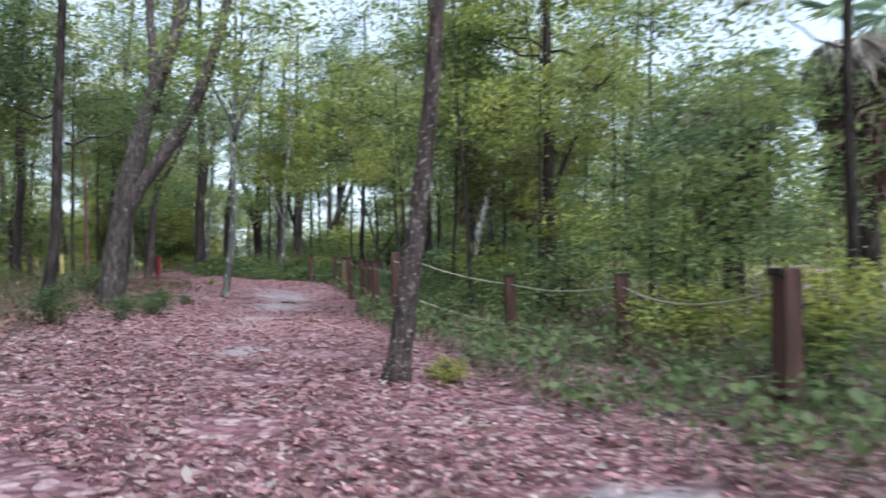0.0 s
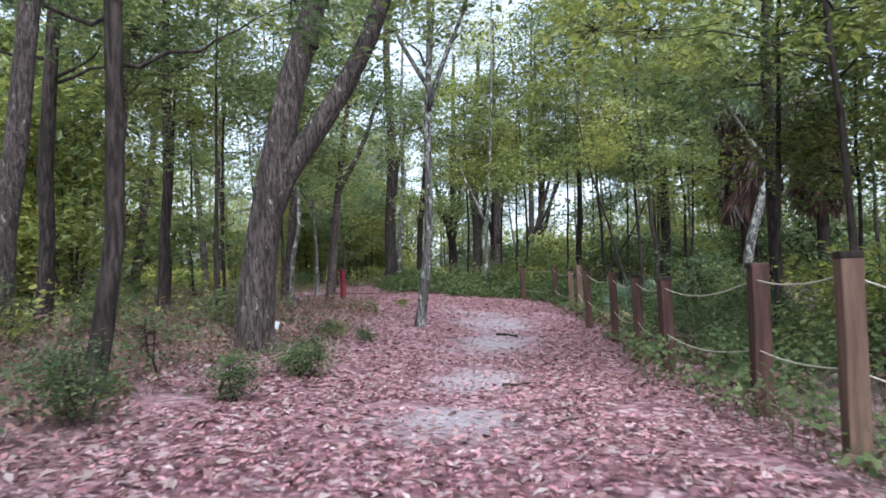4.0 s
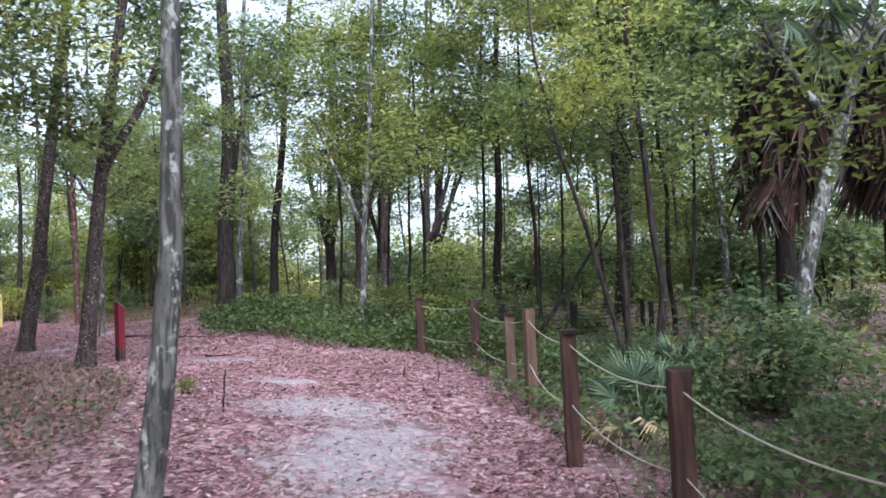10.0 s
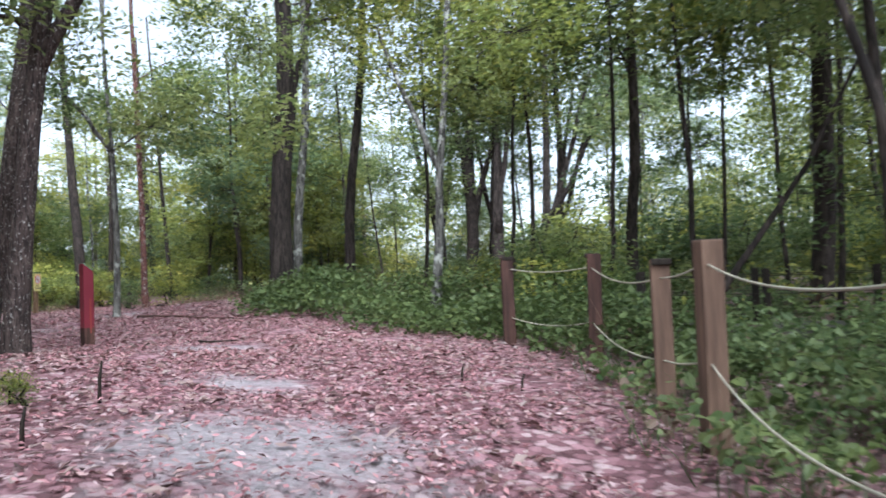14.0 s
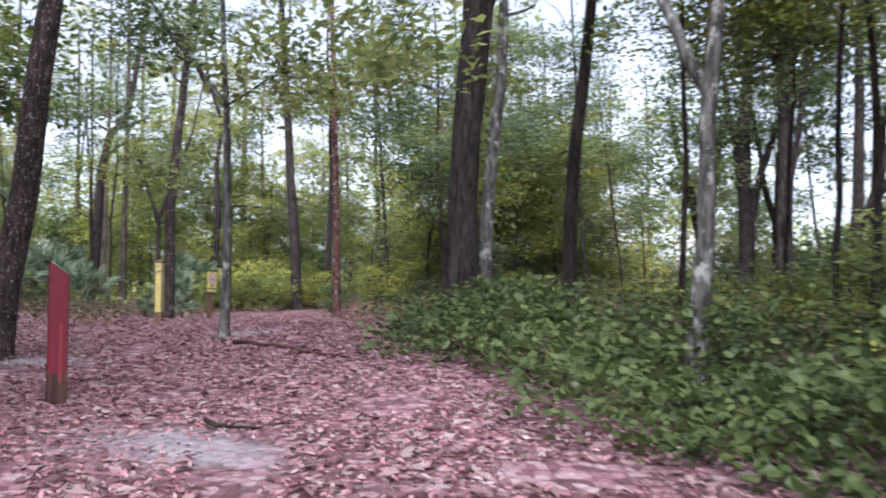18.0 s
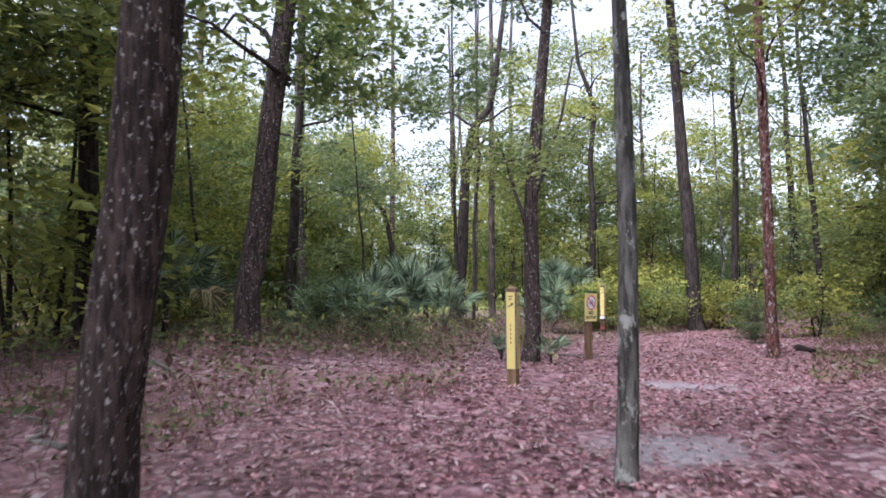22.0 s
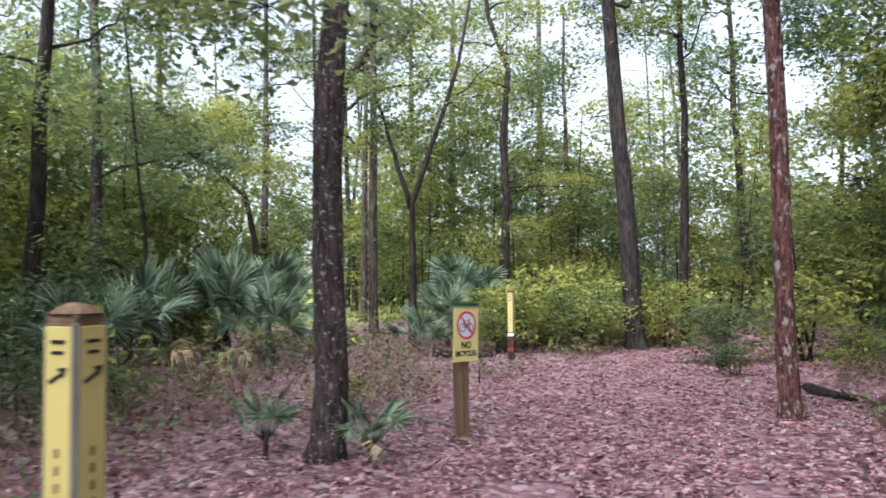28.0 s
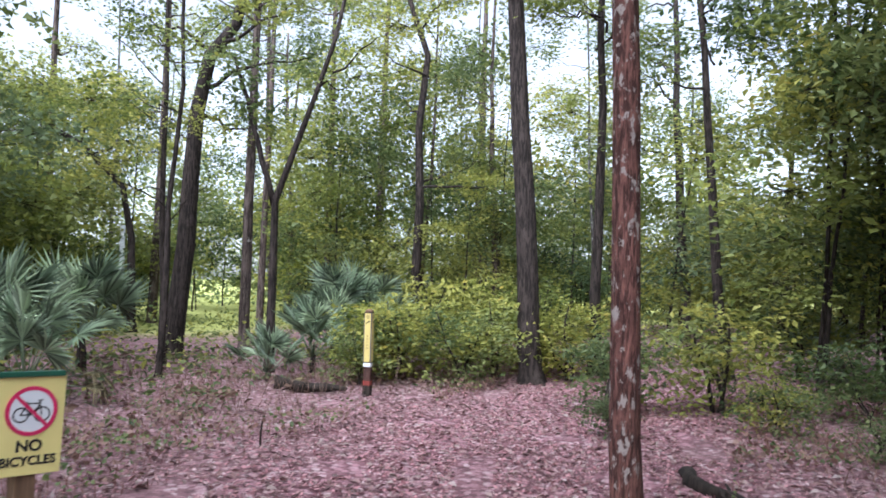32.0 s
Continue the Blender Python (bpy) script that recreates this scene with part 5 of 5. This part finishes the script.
cover("undergrowth", 10000, bank, (-26, -2, 3, 36), .05, .3, "leaf_dark", 35, "sparse low green sprigs growing through the leaf litter")
cover("dry_twigs", 14000, bank, (-26, -2, 3, 36), .06, .24, "leaf_brown", 36, "brown dry sprigs and dead stems on the bank")


def verge(x, y):
    d = off_trail(x, y)
    return (d > 2.5 + .6 * np.sin(x * 1.7 + y)) & (d < 6.5) & (x < -16.5) & (np.hypot(x + 28.6, y - 45.6) > 1.7) & (np.sin(x * 1.5 + y * .9) * np.sin(y * 1.3 - x * .5) > -.1)


cover("undergrowth", 5000, verge, (-34, -14, 30, 56), .05, .36, "leaf_green", 37, "low green weeds along the edge of the trail")
cover("undergrowth", 4000, verge, (-34, -14, 30, 56), .05, .3, "leaf_dark", 38, "dark low weeds along the edge of the trail")
cover("dry_twigs", 7000, verge, (-34, -14, 30, 56), .065, .3, "leaf_brown", 39, "dry brown stems among the weeds beside the trail")

def stalks(name, n, inside, box, tall, mat, seed, label):
    """Thin dry stems and blades that stand up out of the litter, leaning all ways."""
    rnd = np.random.RandomState(seed)
    x, y = rnd.uniform(box[0], box[1], 9 * n), rnd.uniform(box[2], box[3], 9 * n)
    ok = inside(x, y)
    x, y = x[ok][:n], y[ok][:n]
    n = len(x)
    base = np.stack([x, y, height(x, y) - .02], -1)
    h = tall * rnd.uniform(.25, 1, (n, 1)) ** 1.5
    lean = np.concatenate([rnd.normal(0, .35, (n, 2)), np.ones((n, 1))], 1) * h
    a = rnd.uniform(0, 6.283, n)
    side = np.stack([np.cos(a), np.sin(a), 0 * a], -1) * rnd.uniform(.002, .006, (n, 1))
    mid = base + lean * .55
    tip = base + lean + np.concatenate([rnd.normal(0, .25, (n, 2)), np.zeros((n, 1))], 1) * h
    v = np.stack([base - side, base + side, mid + side * .8, mid - side * .8, tip], 1).reshape(-1, 3)
    k = np.arange(n)[:, None] * 5
    f = np.concatenate([k + [0, 1, 2], k + [0, 2, 3], k + [3, 2, 4]], 1).reshape(-1, 3)
    tagged(new(name, raw(name, v, f, M[mat])), label, "dry stems", kind="stuff")


def wood_edge(x, y):
    d = off_trail(x, y)
    return (d > 3.6 + .8 * np.sin(x * .9) * np.sin(y * .8)) & (d < 9) & (y > 1.7 * x - 2) & (np.sin(x * .9 + y * .5) * np.sin(y * .8 - x * .3) > -.4)


stalks("dry_stems", 9000, bank, (-26, -2, 3, 36), .45, "leaf_brown", 51, "thin brown stems standing in the litter on the bank")
stalks("dry_stems", 6000, verge, (-34, -14, 30, 56), .42, "leaf_brown", 52, "thin brown stems standing beside the trail")
stalks("dry_stems", 7000, fence_side, (-6, 7, 3, 32), .6, "leaf_dark", 53, "thin green blades behind the rope fence")
stalks("dry_stems", 14000, wood_edge, (-40, 6, 4, 62), .85, "leaf_brown", 54, "bare brown twigs and stems at the edge of the woods")

# shrubs close to the trail
for i, (x, y, r, keys) in enumerate(((-8.0, 25.85, .17, ("mid_y", "mid")), (-6.75, 18.2, .24, ("dark", "mid")), (-6.25, 18.3, .2, ("dark",)), (-6.6, 9.6, .55, ("fine", "mid")), (-5.7, 10.9, .4, ("dark",)), (-7.0, 13.5, .65, ("dark", "twiggy")), (-5.3, 13.9, .35, ("dark", "cool")),
                                     (-9.9, 16.3, .7, ("fine", "twiggy")), (-11.2, 13.6, .9, ("fine", "mid")), (-8.3, 17.8, .7, ("dark", "twiggy")), (-9.5, 20.5, .6, ("mid", "twiggy")), (-5.55, 14.2, .28, ("dark", "mid")), (-5.3, 12.2, .28, ("dark",)), (-8.4, 12.6, .7, ("fine", "twiggy")),
                                     (-8.4, 9.2, .8, ("fine", "mid")), (.1, 6.5, .2, ("fine", "mid_y")), (2.8, 8.8, .8, ("mid_y", "fine_y")),
                                     (2.0, 13.5, 1.2, ("mid", "fine")), (1.0, 17.5, 1.0, ("mid", "mid_y")), (0.4, 21.0, 1.0, ("dark", "mid")), (-.2, 26.2, 1.2, ("dark", "fine")),
                                     (0.9, 27.6, .8, ("mid", "cool")), (-5.0, 33.5, 1.0, ("mid", "mid_y")), (3.0, 6.0, .7, ("mid_y", "mid")),
                                     (-29.6, 48.9, 1.1, ("mid_y", "mid")), (-28.9, 51.3, 1.2, ("mid_y",)), (-24.1, 47.4, .45, ("dark", "twiggy")), (-22.9, 49.3, .6, ("dark", "mid_y")), (-21.2, 48.6, .5, ("dark", "twiggy")), (-30.7, 48.1, 1.2, ("mid_y",)), (-31.8, 49.6, 1.4, ("mid_y", "fine_y")), (-30.4, 51.6, 1.3, ("mid_y", "fine_y")), (-32.6, 51.4, 1.5, ("mid_y",)), (-24.6, 50.4, 1.2, ("mid_y", "mid")), (-26.2, 55.6, 1.4, ("mid_y", "mid")), (-22.6, 51.2, 1.0, ("dark", "mid")), (-20.2, 48.6, .45, ("dark", "twiggy")), (-25.7, 49.3, .9, ("dark", "mid")), (-30.2, 46.9, .8, ("mid_y", "mid")), (-31.5, 48.3, 1.1, ("mid_y", "mid")),
                                     (-30.0, 50.2, 1.1, ("mid_y",)), (-23.8, 37.4, .5, ("dark", "twiggy")), (-22.4, 36.6, .45, ("twiggy", "dark")), (-25.0, 36.5, .7, ("dark", "twiggy")), (-23.2, 39.6, .4, ("mid_y", "twiggy")))):
    shrub(x, y, r, keys, 400 + i)


# ---- fallen wood ----
def stick(name, a, b, r, seed, label, mat="wood_rot", cat="branch", bend_by=.05):
    rnd = np.random.RandomState(seed)
    x, y = a
    t = thing(name, x, y, gz(x, y), label, cat)
    n = 9
    q = curve_points((0, 0, r * .8), (b[0] - x, b[1] - y, gz(*b) - gz(x, y) + r * .8), n, bend_by, rnd)
    q[:, 2] = [gz(x + p[0], y + p[1]) - gz(x, y) + r * .8 for p in q]
    v, f = tube(q, r * (1 - .6 * np.linspace(0, 1, n)) * rnd.uniform(.8, 1.2, n), 9, .25, seed)
    part("stem", raw("stem", v, f, M[mat], smooth=True), t)
    for k in range(2):
        i = rnd.randint(3, n - 1)
        e = q[i] + (rnd.uniform(-.25, .25), rnd.uniform(-.25, .25), rnd.uniform(.0, .06))
        v, f = tube(curve_points(q[i], e, 4, .01, rnd), [r * .35, r * .25, r * .2, r * .1], 5)
        part("twig", raw("twig", v, f, M[mat]), t)


stick("fallen_branch", (-13.45, 34.03), (-10.8, 33.62), .03, 1, "long reddish fallen branch lying on the leaf litter", "wood_post", bend_by=.07)
stick("fallen_branch", (-9.9, 30.9), (-9.3, 30.85), .018, 2, "short dark stick on the trail")
stick("fallen_log", (-30.55, 45.25), (-29.45, 45.9), .13, 3, "rotten black log lying at the trail's edge", cat="log")
stick("fallen_log", (-30.0, 45.45), (-29.4, 46.2), .11, 4, "stub of rotten black wood beside the log", cat="log")
stick("fallen_branch", (-20.2, 32.6), (-22.9, 32.3), .03, 5, "thin fallen branch on the litter under the trees", "wood_grey")
stick("fallen_branch", (-17.3, 31.3), (-18.6, 31.0), .03, 6, "pale broken branch on the litter", "wood_grey")
stick("fallen_branch", (-3.4, 14.6), (-3.0, 14.9), .015, 7, "short dark stick on the trail")
stick("fallen_branch", (-4.6, 21.3), (-4.2, 21.2), .03, 8, "dark root across the sandy trail")
stick("fallen_log", (-21.95, 46.2), (-20.8, 45.6), .085, 9, "dark rotten log among weeds", "wood_rot", cat="log")
stick("fallen_log", (-20.6, 45.38), (-19.2, 45.5), .1, 11, "reddish rotten log among weeds", "wood_post", cat="log")
stick("fallen_branch", (-23.0, 40.0), (-22.1, 40.6), .03, 10, "broken grey branch beside the sign post", "wood_grey")
for i, (x, y, hh) in enumerate(((-7.14, 25.04, .22), (-7.6, 26.2, .3), (-5.4, 28.2, .14), (-25.45, 43.0, .3), (-4.8, 27.9, .14))):
    st = thing("stub", x, y, gz(x, y), "thin broken stem standing in the litter", "stub", "broken stems")
    v, f = tube([(0, 0, -.08), (.01, 0, hh * .6), (.025, .01, hh)], [.014, .012, .007], 8, .12, i)
    part("stem", raw("stem", v, f, M["wood_rot"], smooth=True), st)
stump = thing("stump", -25.2, 48.6, gz(-25.2, 48.6), "dark broken stump standing at the trail's edge", "stump")
v, f = tube([(0, 0, -.1), (.0, 0, .2), (.03, .02, .5), (.02, .03, .72)], [.13, .1, .085, .05], 10, .22, 5, .3)
part("stem", raw("stem", v, f, M["wood_rot"], smooth=True), stump)
v, f = tube([(.06, 0, .3), (.12, .03, .48), (.14, .05, .6)], [.035, .03, .012], 7, .2, 6)
part("snag", raw("snag", v, f, M["wood_rot"], smooth=True), stump)
